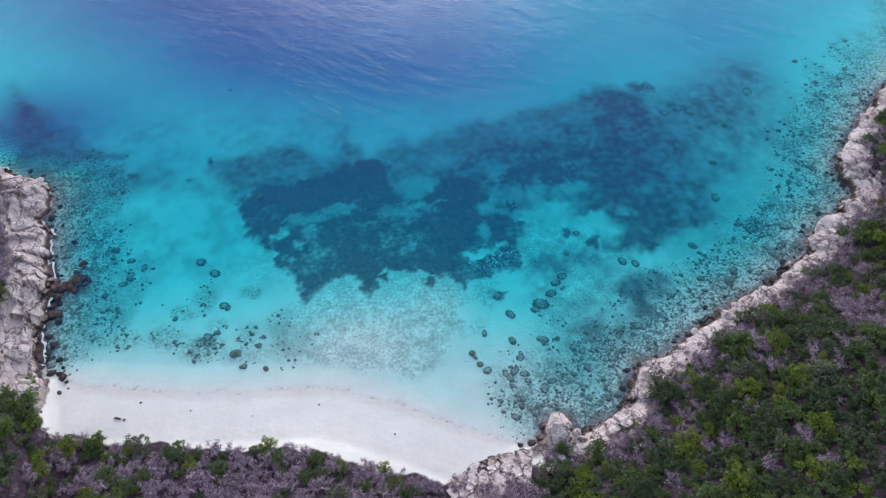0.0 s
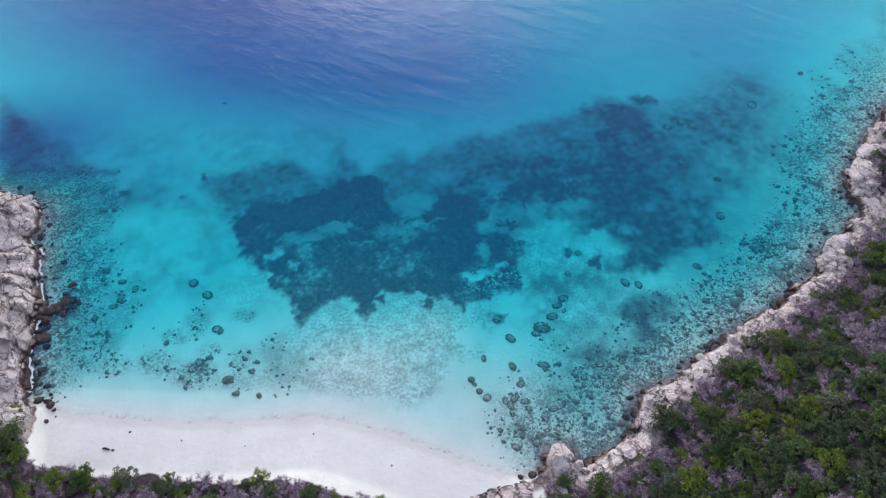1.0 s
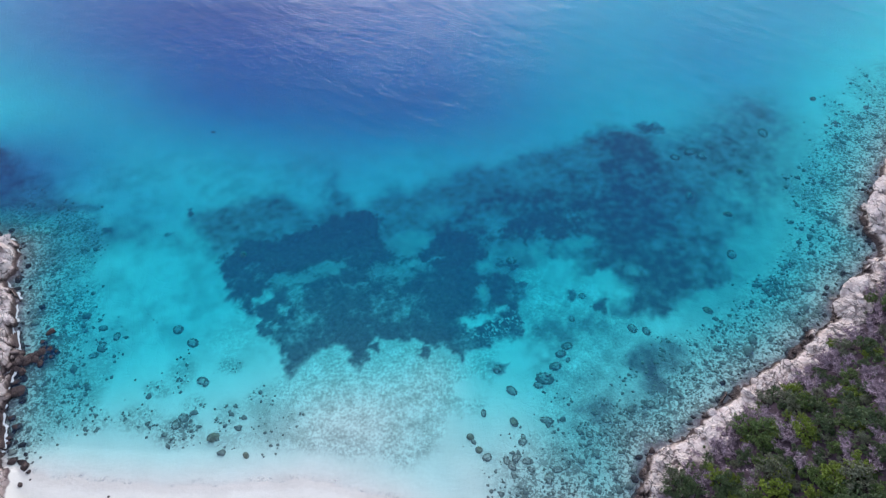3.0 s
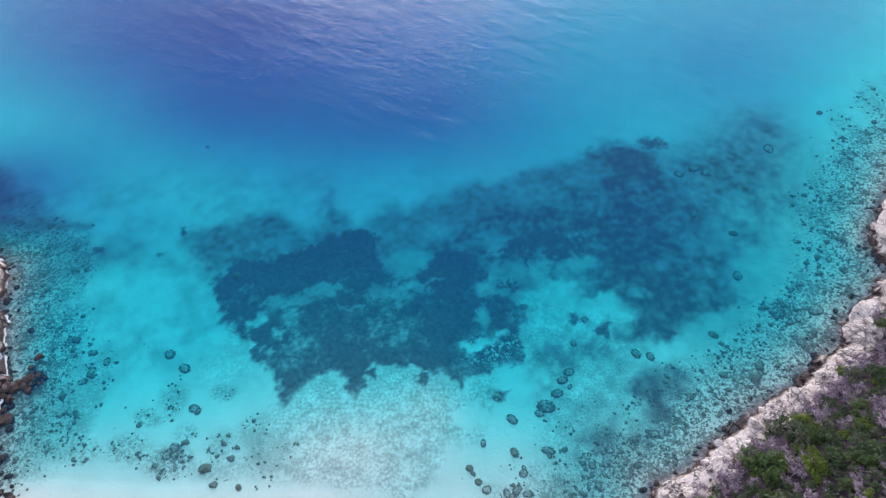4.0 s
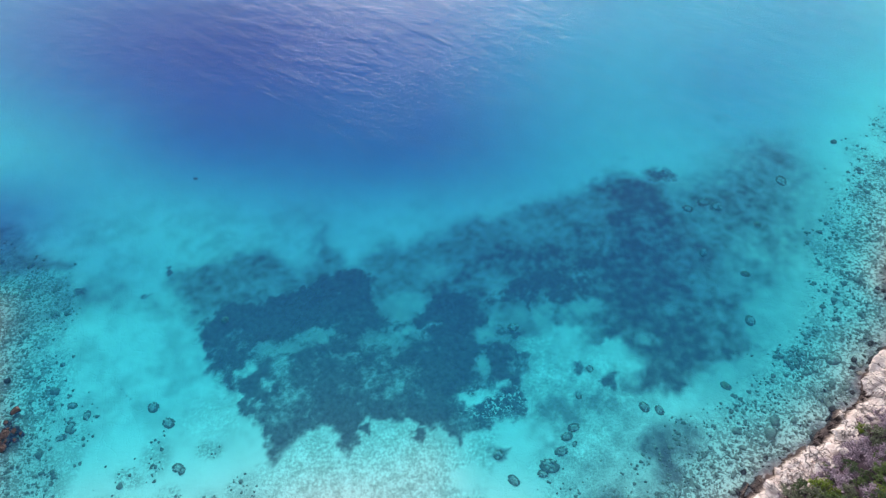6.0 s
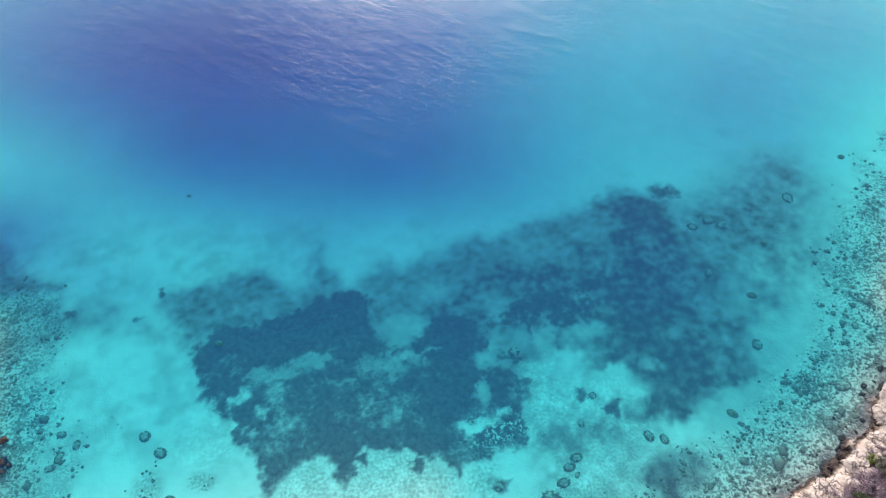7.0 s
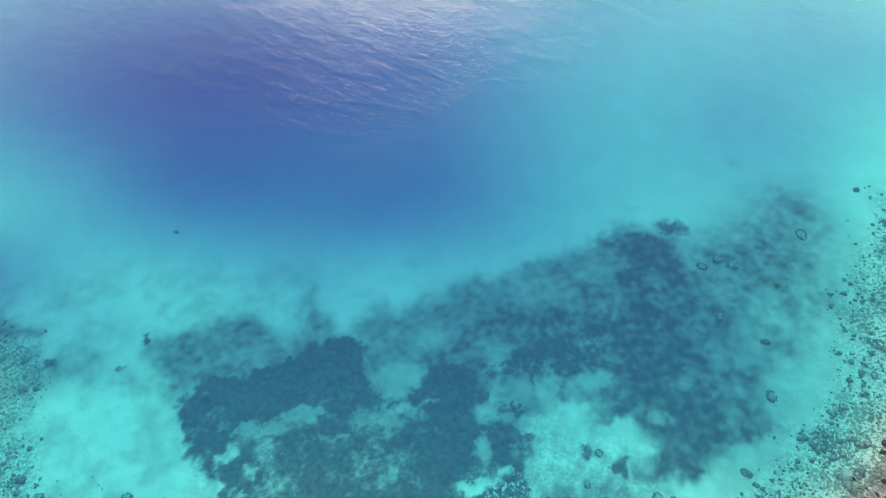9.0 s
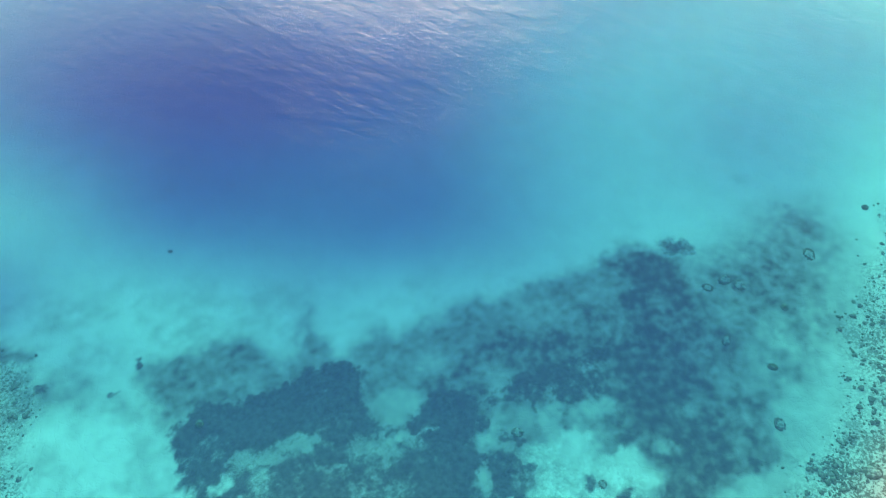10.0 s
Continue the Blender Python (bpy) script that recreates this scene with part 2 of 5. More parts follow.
# ---- the plan: shore line, covers ----
SHORE_WEST = [(-300, 150), (-140, 108), (-95, 90), (-76.9, 81.9), (-71.7, 79.6), (-66.6, 77.2), (-65.1, 72.1), (-66.6, 70.1), (-62.8, 66.9), (-61.7, 62.1),
              (-59.5, 57.3), (-59.5, 53.2), (-58.8, 48.9), (-56.5, 44.3), (-55.7, 41.8)]
BEACH = [(-55.7, 41.8), (-49.3, 40.3), (-37.4, 38.8), (-25.9, 38.6), (-16.5, 38.9), (-10.7, 37.6), (-3.1, 34.8), (3.4, 32.1), (6.4, 31.0), (10.5, 30.6)]
SHORE_EAST = [(10.5, 30.6), (11.7, 31.6), (12.2, 33.8), (15.4, 34.4), (17.0, 31.2), (19.7, 33.0), (23.8, 35.1), (24.5, 37.6), (26.3, 41.1), (31.3, 42.5),
              (33.9, 45.0), (40.4, 49.7), (47.2, 53.2), (52.9, 57.7), (56.8, 59.5), (56.6, 61.3), (60.0, 64.6), (64.0, 67.4), (68.3, 71.3), (67.5, 75.2),
              (67.8, 78.3), (72.0, 83.5), (77.3, 89.9), (84.9, 98.3), (100, 114), (130, 150), (220, 270), (420, 520)]


def vnoise(x, y, seed=0):
    """Smooth lattice noise, 0 to 1."""
    xi, yi = np.floor(x), np.floor(y)
    fx, fy = x - xi, y - yi
    fx, fy = fx * fx * (3 - 2 * fx), fy * fy * (3 - 2 * fy)

    def h(a, b):
        v = np.sin(a * 127.1 + b * 311.7 + seed * 74.7) * 43758.5453
        return v - np.floor(v)

    return (h(xi, yi) * (1 - fx) + h(xi + 1, yi) * fx) * (1 - fy) + (h(xi, yi + 1) * (1 - fx) + h(xi + 1, yi + 1) * fx) * fy


def fbm(x, y, scale, octaves=4, seed=0):
    total, amp, norm = 0.0, 1.0, 0.0
    for k in range(octaves):
        total, norm = total + amp * vnoise(x * scale + 17.3 * k, y * scale - 9.1 * k, seed + k), norm + amp
        amp, scale = amp * 0.55, scale * 2.03
    return total / norm


def line_distance(x, y, line):
    best = np.full(np.shape(x), 1e9)
    for (ax, ay), (bx, by) in zip(line, line[1:]):
        dx, dy = bx - ax, by - ay
        u = np.clip(((x - ax) * dx + (y - ay) * dy) / (dx * dx + dy * dy), 0, 1)
        best = np.minimum(best, np.hypot(x - ax - u * dx, y - ay - u * dy))
    return best


def on_land(x, y):
    outline = SHORE_WEST + BEACH[1:] + SHORE_EAST[1:] + [(5000, 4000), (5000, -5000), (-5000, -5000), (-5000, 900)]
    inside = np.zeros(np.shape(x), bool)
    for (ax, ay), (bx, by) in zip(outline, outline[1:] + outline[:1]):
        if ay != by:
            inside ^= ((ay > y) != (by > y)) & (x < (bx - ax) * (y - ay) / (by - ay) + ax)
    return inside


def smooth(v, lo, hi):
    u = np.clip((v - lo) / (hi - lo), 0, 1)
    return u * u * (3 - 2 * u)


def blobs(x, y, rows, soft=0.45):
    """The strongest of some soft-edged ellipses: x, y, half length, half width, turn, strength."""
    best = np.zeros(np.shape(x))
    for cx, cy, a, b, turn, strength in rows:
        c, s = math.cos(radians(turn)), math.sin(radians(turn))
        u, v = ((x - cx) * c + (y - cy) * s) / a, (-(x - cx) * s + (y - cy) * c) / b
        best = best + (strength * (1 - smooth(np.hypot(u, v), 1 - soft, 1.1 + soft))) ** 4
    return np.minimum(best, 1) ** 0.25


# outlines of the sea bed's covers in the plan, and patches: x, y, half length, half width, turn, strength
DENSE_REEF = [(-34.6, 73.8), (-34.2, 75.1), (-32.7, 76.9), (-30.2, 77.7), (-27.6, 78.4), (-24.3, 79.9), (-19, 81.4), (-15.5, 83), (-11.9, 84), (-9.3, 83.3),
    (-8.6, 80.4), (-8, 77.1), (-7.1, 73.8), (-7.9, 71.6), (-10, 71.1), (-12.1, 70.9), (-14.7, 72), (-17.3, 71.7), (-18.9, 71.2), (-21.4, 70.6), (-23.9, 69.9),
    (-24.6, 68.8), (-24.3, 67.7), (-25.6, 66.8), (-26.9, 66.2), (-26.6, 64.5), (-27.2, 63.7), (-28.4, 64.1), (-29.1, 64.7), (-30.4, 66), (-31.8, 66.7),
    (-32.7, 66.4), (-32.3, 68.7), (-33.2, 70.7), (-34.3, 72.2)]
GREY_REEF = [(-27.5, 66.1), (-25.5, 69.4), (-21.7, 72.8), (-14.9, 74.6), (-7.1, 74.9), (-1, 75.7), (5.1, 75.5), (9.4, 74.3), (13.5, 72), (13, 70.8),
    (11.2, 69.3), (13.9, 67.5), (13, 64.7), (11.5, 63.8), (11.8, 62.4), (11.3, 59.5), (10.4, 57.9), (8.3, 58.2), (5.6, 56.5), (3.5, 55.9), (2.4, 54.2),
    (1.7, 54.8), (1.2, 56.9), (-0.2, 57.8), (-1.5, 57), (-2.6, 57.7), (-3.6, 58.3), (-6, 58.3), (-7.7, 58.9), (-8.9, 58.3), (-9.5, 56.7), (-10.2, 54.6),
    (-10.9, 53.9), (-11.9, 54.9), (-12.7, 56.3), (-13.9, 57.7), (-15.5, 58.2), (-17.1, 57.8), (-18.1, 56.8), (-18.6, 55.3), (-19.7, 54.2), (-21.4, 53.5),
    (-22.1, 55.7), (-23.1, 59.2), (-23.4, 58.7), (-24.2, 59.9), (-26.1, 60.4), (-26.5, 61.4), (-26.2, 62.6)]
CORE_REEF = [(-4, 73.5), (-2.6, 75.8), (-0.5, 78.1), (1.7, 79.1), (5.3, 78.8), (6.9, 76), (6.1, 73.9), (4.8, 72.3), (5.6, 70.3), (6.4, 67.8), (5.4, 66.3),
    (5.6, 64), (3.3, 62.7), (2.4, 60.4), (1.9, 57.4), (-0.4, 58.5), (-2, 58.4), (-3.2, 60.2), (-1.5, 62.8), (-1.1, 66.6), (-0.6, 70.5), (-2.3, 71.8)]
SHORE_REEF = [(3.4, 59.5), (4.9, 61.6), (7, 61.8), (8.6, 62.5), (10.7, 62.2), (11.8, 61.1), (11.5, 58.6), (10.1, 59.1), (8.9, 60.2), (6.8, 58.2), (4.8, 57.1)]
MIDDLE_REEF = [(6.9, 76), (6.6, 78.7), (9, 80.9), (17.3, 82.3), (21.2, 84.5), (26.8, 84.9), (25.1, 74.7), (21.2, 71.7), (19.8, 74.1), (18.2, 71.8),
    (16.1, 72.4), (15.1, 75.1), (13.7, 73.6), (11.7, 75.8), (9.9, 75.3)]
DEEP_REEF = [(25.7, 97.7), (28.7, 99.8), (30.4, 101.5), (33.2, 101.7), (36.6, 100.4), (39.7, 98.4), (39.9, 94.8), (40.9, 90.5), (40.7, 86.5), (39.5, 83.6),
    (37.6, 80.9), (42.1, 76.2), (42.1, 73), (44.9, 70.9), (44.8, 67.8), (42, 65), (37.9, 63.8), (33.6, 62.5), (31.8, 65.4), (30.8, 68.4), (28.5, 69.9),
    (26.6, 69.3), (24.1, 68.6), (22, 68.7), (21.8, 71.2), (24.9, 73.7), (21.1, 77), (22.2, 81.5), (26.1, 86.1), (26.9, 91.1), (29, 94.9)]
OUTER_WEED = [(-41.5, 84.9), (-37.6, 85.4), (-33.5, 85.8), (-31.2, 86.9), (-28, 88.2), (-25.9, 88.2), (-23.5, 86.1), (-21.2, 84.8), (-19.3, 86.2),
    (-18.5, 90.9), (-17.7, 92.8), (-16.9, 90.4), (-15.9, 87.3), (-14.1, 85.8), (-12.9, 84), (-11.1, 85.8), (-9.2, 88), (-7, 89.2), (-4.9, 86.6), (-3.2, 89.1),
    (0, 89.7), (3.5, 92.1), (7, 92.7), (11.4, 93.3), (15.2, 95.6), (21.5, 96.7), (27.2, 98.5), (31, 99.7), (29.5, 83.1), (19.2, 79.8), (11.3, 81.9),
    (1.5, 78.7), (-5.7, 75.4), (-8.2, 80.8), (-14.7, 81.1), (-22.5, 78.7), (-28.7, 77.2), (-35.2, 74), (-37.7, 78.4), (-41.8, 82.1)]
SLOPE_WEED = [(38.2, 99.4), (41.4, 98.1), (49, 102.4), (53.5, 105.2), (58.2, 108.1), (64.7, 107.8), (65.7, 100.5), (62.4, 89.6), (57.8, 81.9), (53.6, 74.9),
    (43.9, 73.6), (34.3, 75.7), (51.4, 72.7), (46.2, 66.8), (42.4, 62.2), (37.3, 61.5), (33.4, 65.4), (37.2, 82.1)]
REEF_SHELF = [(-34.8, 74.9), (-33.1, 79.1), (-28.1, 81.7), (-15.6, 84.8), (-6.4, 83.2), (2.8, 85.2), (12.4, 89.1), (28.5, 94.9), (42, 94.3), (47.1, 81.7),
    (45.7, 70.8), (42.1, 64.1), (34.2, 61.6), (28.5, 65.5), (26.6, 68.5), (21.5, 68.2), (19.5, 71.8), (16, 71.4), (13.3, 70), (12.8, 64.2), (6.1, 62.6),
    (-6, 63), (-24.4, 67.4), (-31.1, 67.6)]
NEAR_WEED = [(24.7, 54.1), (26.7, 56.2), (28.5, 57.4), (30.7, 56.9), (34.3, 57.2), (34.4, 54.6), (33.3, 53), (31.1, 51.9), (29.2, 50), (28.1, 48.6),
    (26.9, 49.3), (27.1, 51.6), (24.8, 52.7)]
SOUTH_WEED = [(25, 61.9), (27.7, 65.6), (31.2, 66.4), (34.8, 64.4), (35.5, 62), (32.3, 60.3), (30.6, 61.7), (26.7, 60.5)]
WEST_WEED = [(-85.6, 106.9), (-76.5, 99.4), (-72.3, 95.8), (-67.5, 93.3), (-65.9, 90), (-62, 88.4), (-56.5, 87.2), (-55.7, 85.5), (-59.1, 85), (-64, 83.1),
    (-69.4, 80.5), (-74.4, 79.6)]
WEST_SLOPE = [(-74, 82.9), (-65.1, 83.8), (-57.3, 85.2), (-50.4, 83.8), (-43.3, 80.6), (-38.1, 77.1), (-38.5, 75), (-45.2, 77.4), (-51.1, 76.5), (-56.7, 74.6),
    (-61.3, 72.7), (-66.5, 72.9)]
RUBBLE_FLAT = [(-22.1, 53.3), (-19.7, 54), (-18.6, 55.3), (-17.9, 57), (-15.5, 58.2), (-12.7, 56.3), (-10.9, 53.7), (-9.5, 56.7), (-7.9, 58.9), (-3.6, 58.3),
    (1.4, 55.9), (2.4, 53.9), (5.6, 56.2), (8.2, 57.1), (8, 54.2), (6.1, 50.5), (5.1, 46.9), (0.4, 47.1), (-1.3, 42.9), (-3.6, 40.5), (-11.2, 41.5),
    (-17.4, 42.5), (-23.7, 43.6), (-25.1, 47.9), (-23, 50.5)]
EAST_FLAT = [(13.8, 52.1), (15.3, 55.3), (17.7, 58.6), (20.6, 56.8), (22.3, 53.4), (24.6, 53.3), (26.9, 49.7), (26.7, 45.5), (25.1, 41.3), (22.1, 39.9),
    (13.8, 40.2), (12.9, 44.5), (12.6, 48.2)]
SMALL_REEF = [(24, 63.3, 1.5, 1.3, 0, 0.9), (20.2, 64.9, 0.7, 1.3, -30, 0.8), (9.2, 61.1, 1.1, 1.2, 0, 0.9), (-8.6, 57.1, 0.7, 0.8, 0, 0.9),
    (-2.6, 56.2, 0.7, 0.7, 0, 0.9), (-9.9, 55.3, 0.5, 0.6, 0, 0.8), (1.2, 76.7, 1.9, 1.9, 0, 1), (19.4, 81, 2.7, 3.2, 0, 0.7), (7.9, 53.9, 1.2, 1.1, 0, 0.7),
    (-16.9, 67.3, 1.8, 1.4, 10, 0.8), (-19, 67.2, 0.8, 1.4, 0, 0.8), (-53.7, 80.7, 1.3, 1.1, 0, 0.8), (-56.6, 86.1, 1.1, 1, 0, 0.6),
    (-41, 84.8, 0.9, 1, 10, 0.95), (-44, 79.8, 1, 0.6, 0, 0.7), (-68, 92.1, 1.8, 1.1, 0, 0.5)]
RUBBLE_PATCHES = [(-55.8, 62.4, 5.3, 8.5, 0, 0.8), (-52.4, 51.4, 4.9, 5.6, 0, 0.75), (-47.7, 55.1, 2.1, 6.8, 0, 0.4), (-46.1, 47.7, 2.2, 1.6, 0, 0.5),
    (-40.2, 47.9, 2.7, 2, 0, 0.55), (-38.7, 52.1, 1.8, 1.1, -20, 0.55), (-34.6, 46, 2.7, 1.9, 0, 0.8), (-36, 54.7, 1.8, 2.5, 0, 0.45),
    (-29.3, 55.4, 1.8, 1.2, 0, 0.5), (-28.3, 48, 1.8, 2, 0, 0.4), (-24.1, 49.6, 2.4, 2.3, 0, 0.4), (-22, 46, 3.2, 2.9, 0, 0.35),
    (-33.2, 49.9, 1.5, 1.1, 0, 0.5), (-27.7, 44.9, 3.9, 1.5, 0, 0.35), (-42.9, 63, 1.2, 1.1, 0, 0.2)]
RUBBLE_EAST = [(8.9, 40.8, 2.3, 1.3, 0, 0.5), (13.2, 38.8, 1.9, 1.6, 0, 0.55), (17, 41.5, 3.5, 4, 0, 0.6), (21.1, 39, 4.5, 3.9, 0, 0.8),
    (20.7, 45.6, 3.9, 3.1, 0, 0.35), (26.7, 44.6, 5.4, 3.4, 0, 0.6), (17.1, 48.3, 3.7, 3.2, 0, 0.25), (5.9, 41.4, 1.4, 1, 0, 0.4),
    (33.2, 48.3, 4.4, 3, 30, 0.8), (42.9, 56, 3.1, 4.3, 30, 0.7), (39.2, 51.2, 4.5, 2.4, 30, 0.7), (50.5, 64.7, 3.2, 2.9, 30, 0.5),
    (62, 75.5, 3.4, 7.7, 0, 0.9), (55.2, 66.5, 4.1, 4, 0, 0.7), (67.3, 89.4, 2.8, 7.7, 0, 0.7), (74.7, 98.4, 2.9, 8.6, 0, 0.7), (57.2, 76.8, 2.3, 2.9, 0, 0.4)]
RUBBLE_FLATS = [(-29.4, 60.4, 4.3, 3.7, -20, 0.5), (-21.1, 47.8, 4, 3.5, 0, 0.5), (17.4, 50.2, 4.8, 5.3, 0, 0.6), (17.9, 42.3, 4.6, 4, 0, 0.7),
    (19.5, 59.8, 3.1, 3.1, 0, 0.5), (23.3, 47.3, 3.1, 3.5, 0, 0.6), (13.8, 62.1, 1.7, 3.1, 0, 0.5), (-51.9, 52.3, 5, 5.7, 0, 0.5)]
FAR_REEF = [(31.2, 78.9, 4.4, 2.7, 20, 0.5), (34.1, 72.3, 2.6, 2.1, 0, 0.5), (39.2, 100.8, 3, 2, -15, 0.95), (45.2, 93.7, 1.1, 0.9, -25, 0.95),
    (46.5, 92.7, 1.2, 0.8, -10, 0.95), (41.9, 93.5, 0.9, 0.7, 0, 0.9), (42, 91.8, 0.7, 0.8, 0, 0.85), (42.2, 84.5, 0.9, 0.9, 0, 0.8),
    (40.1, 83.8, 0.7, 0.5, 0, 0.5), (58.4, 108.4, 1.5, 1.4, -30, 0.6), (61, 105.3, 1.5, 1, 0, 0.75), (58.7, 97.9, 0.9, 0.7, -15, 0.7),
    (57.1, 94.5, 0.5, 0.6, 0, 0.6), (52.9, 114.7, 1.9, 1.4, -25, 0.4), (47.2, 111.5, 1, 0.8, 0, 0.35), (37.7, 110.1, 0.9, 0.9, 0, 0.3),
    (33.9, 105.5, 1.5, 0.9, 0, 0.35), (30.7, 103, 1.5, 1, 0, 0.4), (18.6, 81.6, 2.6, 2.2, 0, 0.7), (-40.5, 103.3, 0.5, 0.5, 0, 0.4),
    (-57.5, 86.3, 1, 1, 0, 0.4)]
SAND_GAPS = [(-21.7, 69.7, 2.9, 0.9, 12, 0.62), (-16.8, 71.3, 3.1, 1.3, 16, 0.6), (-13.6, 68.4, 3.4, 0.9, -12, 0.42), (-21, 66.8, 0.8, 1.7, 0, 0.55),
    (-25.7, 66.3, 1.2, 1.1, 20, 0.9), (-22.8, 64.1, 0.9, 0.6, 0, 0.85), (-24.2, 62, 0.7, 0.4, 0, 0.6), (-4.9, 75, 1.4, 1, 10, 0.75),
    (-3.2, 72.6, 1.2, 0.5, 0, 0.85), (-0.8, 72.8, 1.3, 0.5, 10, 0.85), (7.6, 71.4, 1.7, 1.6, 0, 1), (9, 74.1, 0.6, 1.7, 0, 0.9), (6.6, 66.3, 1, 1.1, 0, 0.9),
    (10.4, 70.1, 1.2, 0.9, 10, 0.7), (12.9, 74.1, 1.2, 1.5, 20, 0.5)]
MORE_GAPS = [(15.5, 74.2, 0.8, 1.9, 30, 0.6), (14.2, 70, 1.9, 1.4, 20, 0.9), (22.6, 75.3, 2.3, 1.3, 10, 0.55), (17, 75.9, 1.4, 1.3, 0, 0.5),
    (19.4, 71.3, 3.1, 1.2, 0, 0.9), (24.5, 68.8, 1.8, 0.9, 5, 0.8), (25.1, 64.7, 2, 0.9, 20, 0.6), (30.1, 69.4, 1, 0.8, 0, 0.4),
    (0.9, 82.9, 2.4, 1.6, -20, 0.5), (-3.6, 77.4, 2.7, 1.9, 15, 0.5), (-6.1, 70.7, 3.4, 2, 10, 0.35), (5.7, 62, 2.7, 0.8, 0, 0.9), (9, 63.4, 1, 0.6, 0, 0.7),
    (27.4, 64.1, 1, 1.9, 0, 0.5)]


def stony_cover(x, y, off, sandy):
    band = (1 - sandy) * (1 - smooth(off + (fbm(x, y, 0.2, 3, 93) - 0.5) * 8, 5, 14)) * 0.9
    return np.maximum(band, np.maximum(blobs(x, y, RUBBLE_PATCHES, 0.5), 0.72 * blobs(x, y, RUBBLE_EAST, 0.5)))


def rubble_cover(x, y, off, sandy):
    clump = smooth(fbm(x, y, 0.45, 3, 90), 0.40, 0.60) * smooth(fbm(x, y, 1.1, 2, 92), 0.35, 0.6)
    return np.minimum(stony_cover(x, y, off, sandy) * (0.12 + 1.2 * clump), 1)


def shore_fields(x, y):
    """How far inland (minus: out at sea), and how much the nearest shore is beach (1) or rock (0)."""
    d_rock = np.minimum(line_distance(x, y, SHORE_WEST), line_distance(x, y, SHORE_EAST))
    d_sand = line_distance(x, y, BEACH)
    land = on_land(x, y)
    inland = np.where(land, 1, -1) * np.minimum(d_rock, d_sand)
    wide = 3.0 + 0.35 * np.maximum(-inland, 0)
    beach = smooth(d_rock - d_sand, -wide, wide)
    beach = np.where(land, beach * smooth(x + 0.35 * (y - 36), -55.0, -51.0), beach)
    return inland, beach


SANDY_FALL = ((0, 2, 5, 10, 16, 22, 30, 42, 60, 90, 140), (0, 0.22, 0.65, 1.3, 2.1, 2.9, 4.2, 6.6, 9.5, 13.0, 18.0))
ROCKY_FALL = ((0, 0.9, 6, 12, 20, 30, 45, 70, 120), (0, 0.4, 1.25, 2.1, 3.3, 4.9, 7.2, 10.5, 17.0))
# shoals and deeps of the bay: x, y, half length, half width, metres
SHOALS = [(8, 43, 7, 10, -0.8), (-38, 60, 10, 11, 0.5), (-9, 49, 13, 7, -0.8), (0, 54, 5, 5, -0.8), (-6, 66, 18, 9, -0.5), (44, 85, 16, 18, 1.5), (-78, 93, 20, 11, 11.1),
          (-52, 84, 10, 8, 2.2), (-36, 138, 40, 26, 7.7), (-20, 108, 40, 13, 3.0), (-42, 114, 14, 12, 2.0), (30, 140, 40, 24, -1.0), (36, 100, 20, 14, -0.4), (-75, 150, 40, 30, 4.1),
          (20, 190, 120, 40, -2.0), (64, 82, 9, 16, 1.0), (-52, 62, 8, 12, 1.2), (-44, 72, 8, 8, 0.8), (60, 118, 18, 22, 3.8), (-4, 95, 14, 7, -1.5), (36, 81, 8, 8, 1.2), (47, 70, 9, 9, 1.2), (38, 62, 8, 6, 0.7), (-58, 68, 8, 8, 1.5), (-46, 84, 9, 6, 1.2), (88, 142, 22, 26, 4.0)]


def water_tint(x, y, off, beach):
    """How much water tints the view, in metres of clear sea, off metres from the shore."""
    tint = beach * np.interp(off, *SANDY_FALL) + (1 - beach) * np.interp(off, *ROCKY_FALL)
    shelf = smooth(off, 0, 8)
    for cx, cy, a, b, more in SHOALS:
        tint = tint + more * shelf * np.exp(-(((x - cx) / a) ** 2 + ((y - cy) / b) ** 2))
    return np.maximum(tint, 0.03 * np.minimum(off, 10))


def sea_depth(x, y, off, beach):
    """Depth of the sea bed below the surface; the bay falls off gently."""
    tint = water_tint(x, y, off, beach)
    return np.where(tint < 0.6, tint, 0.6 + 0.12 * (tint - 0.6)) + 6.0 * smooth(y, 190, 420)


def within(x, y, outline, soft):
    """1 inside an outline in the plan, falling to 0 over soft metres on either side of it."""
    line = outline + outline[:1]
    inside = np.zeros(np.shape(x), bool)
    for (ax, ay), (bx, by) in zip(line, line[1:]):
        if ay != by:
            inside ^= ((ay > y) != (by > y)) & (x < (bx - ax) * (y - ay) / (by - ay) + ax)
    return smooth(np.where(inside, 1, -1) * line_distance(x, y, line), -soft, soft)


def sand_reach(x):
    """Metres by which the sand reaches farther inland in the middle of the beach."""
    return 1.9 * np.exp(-((x + 14) / 9) ** 2) - 4.0 * np.exp(-((x - 9) / 6) ** 2)


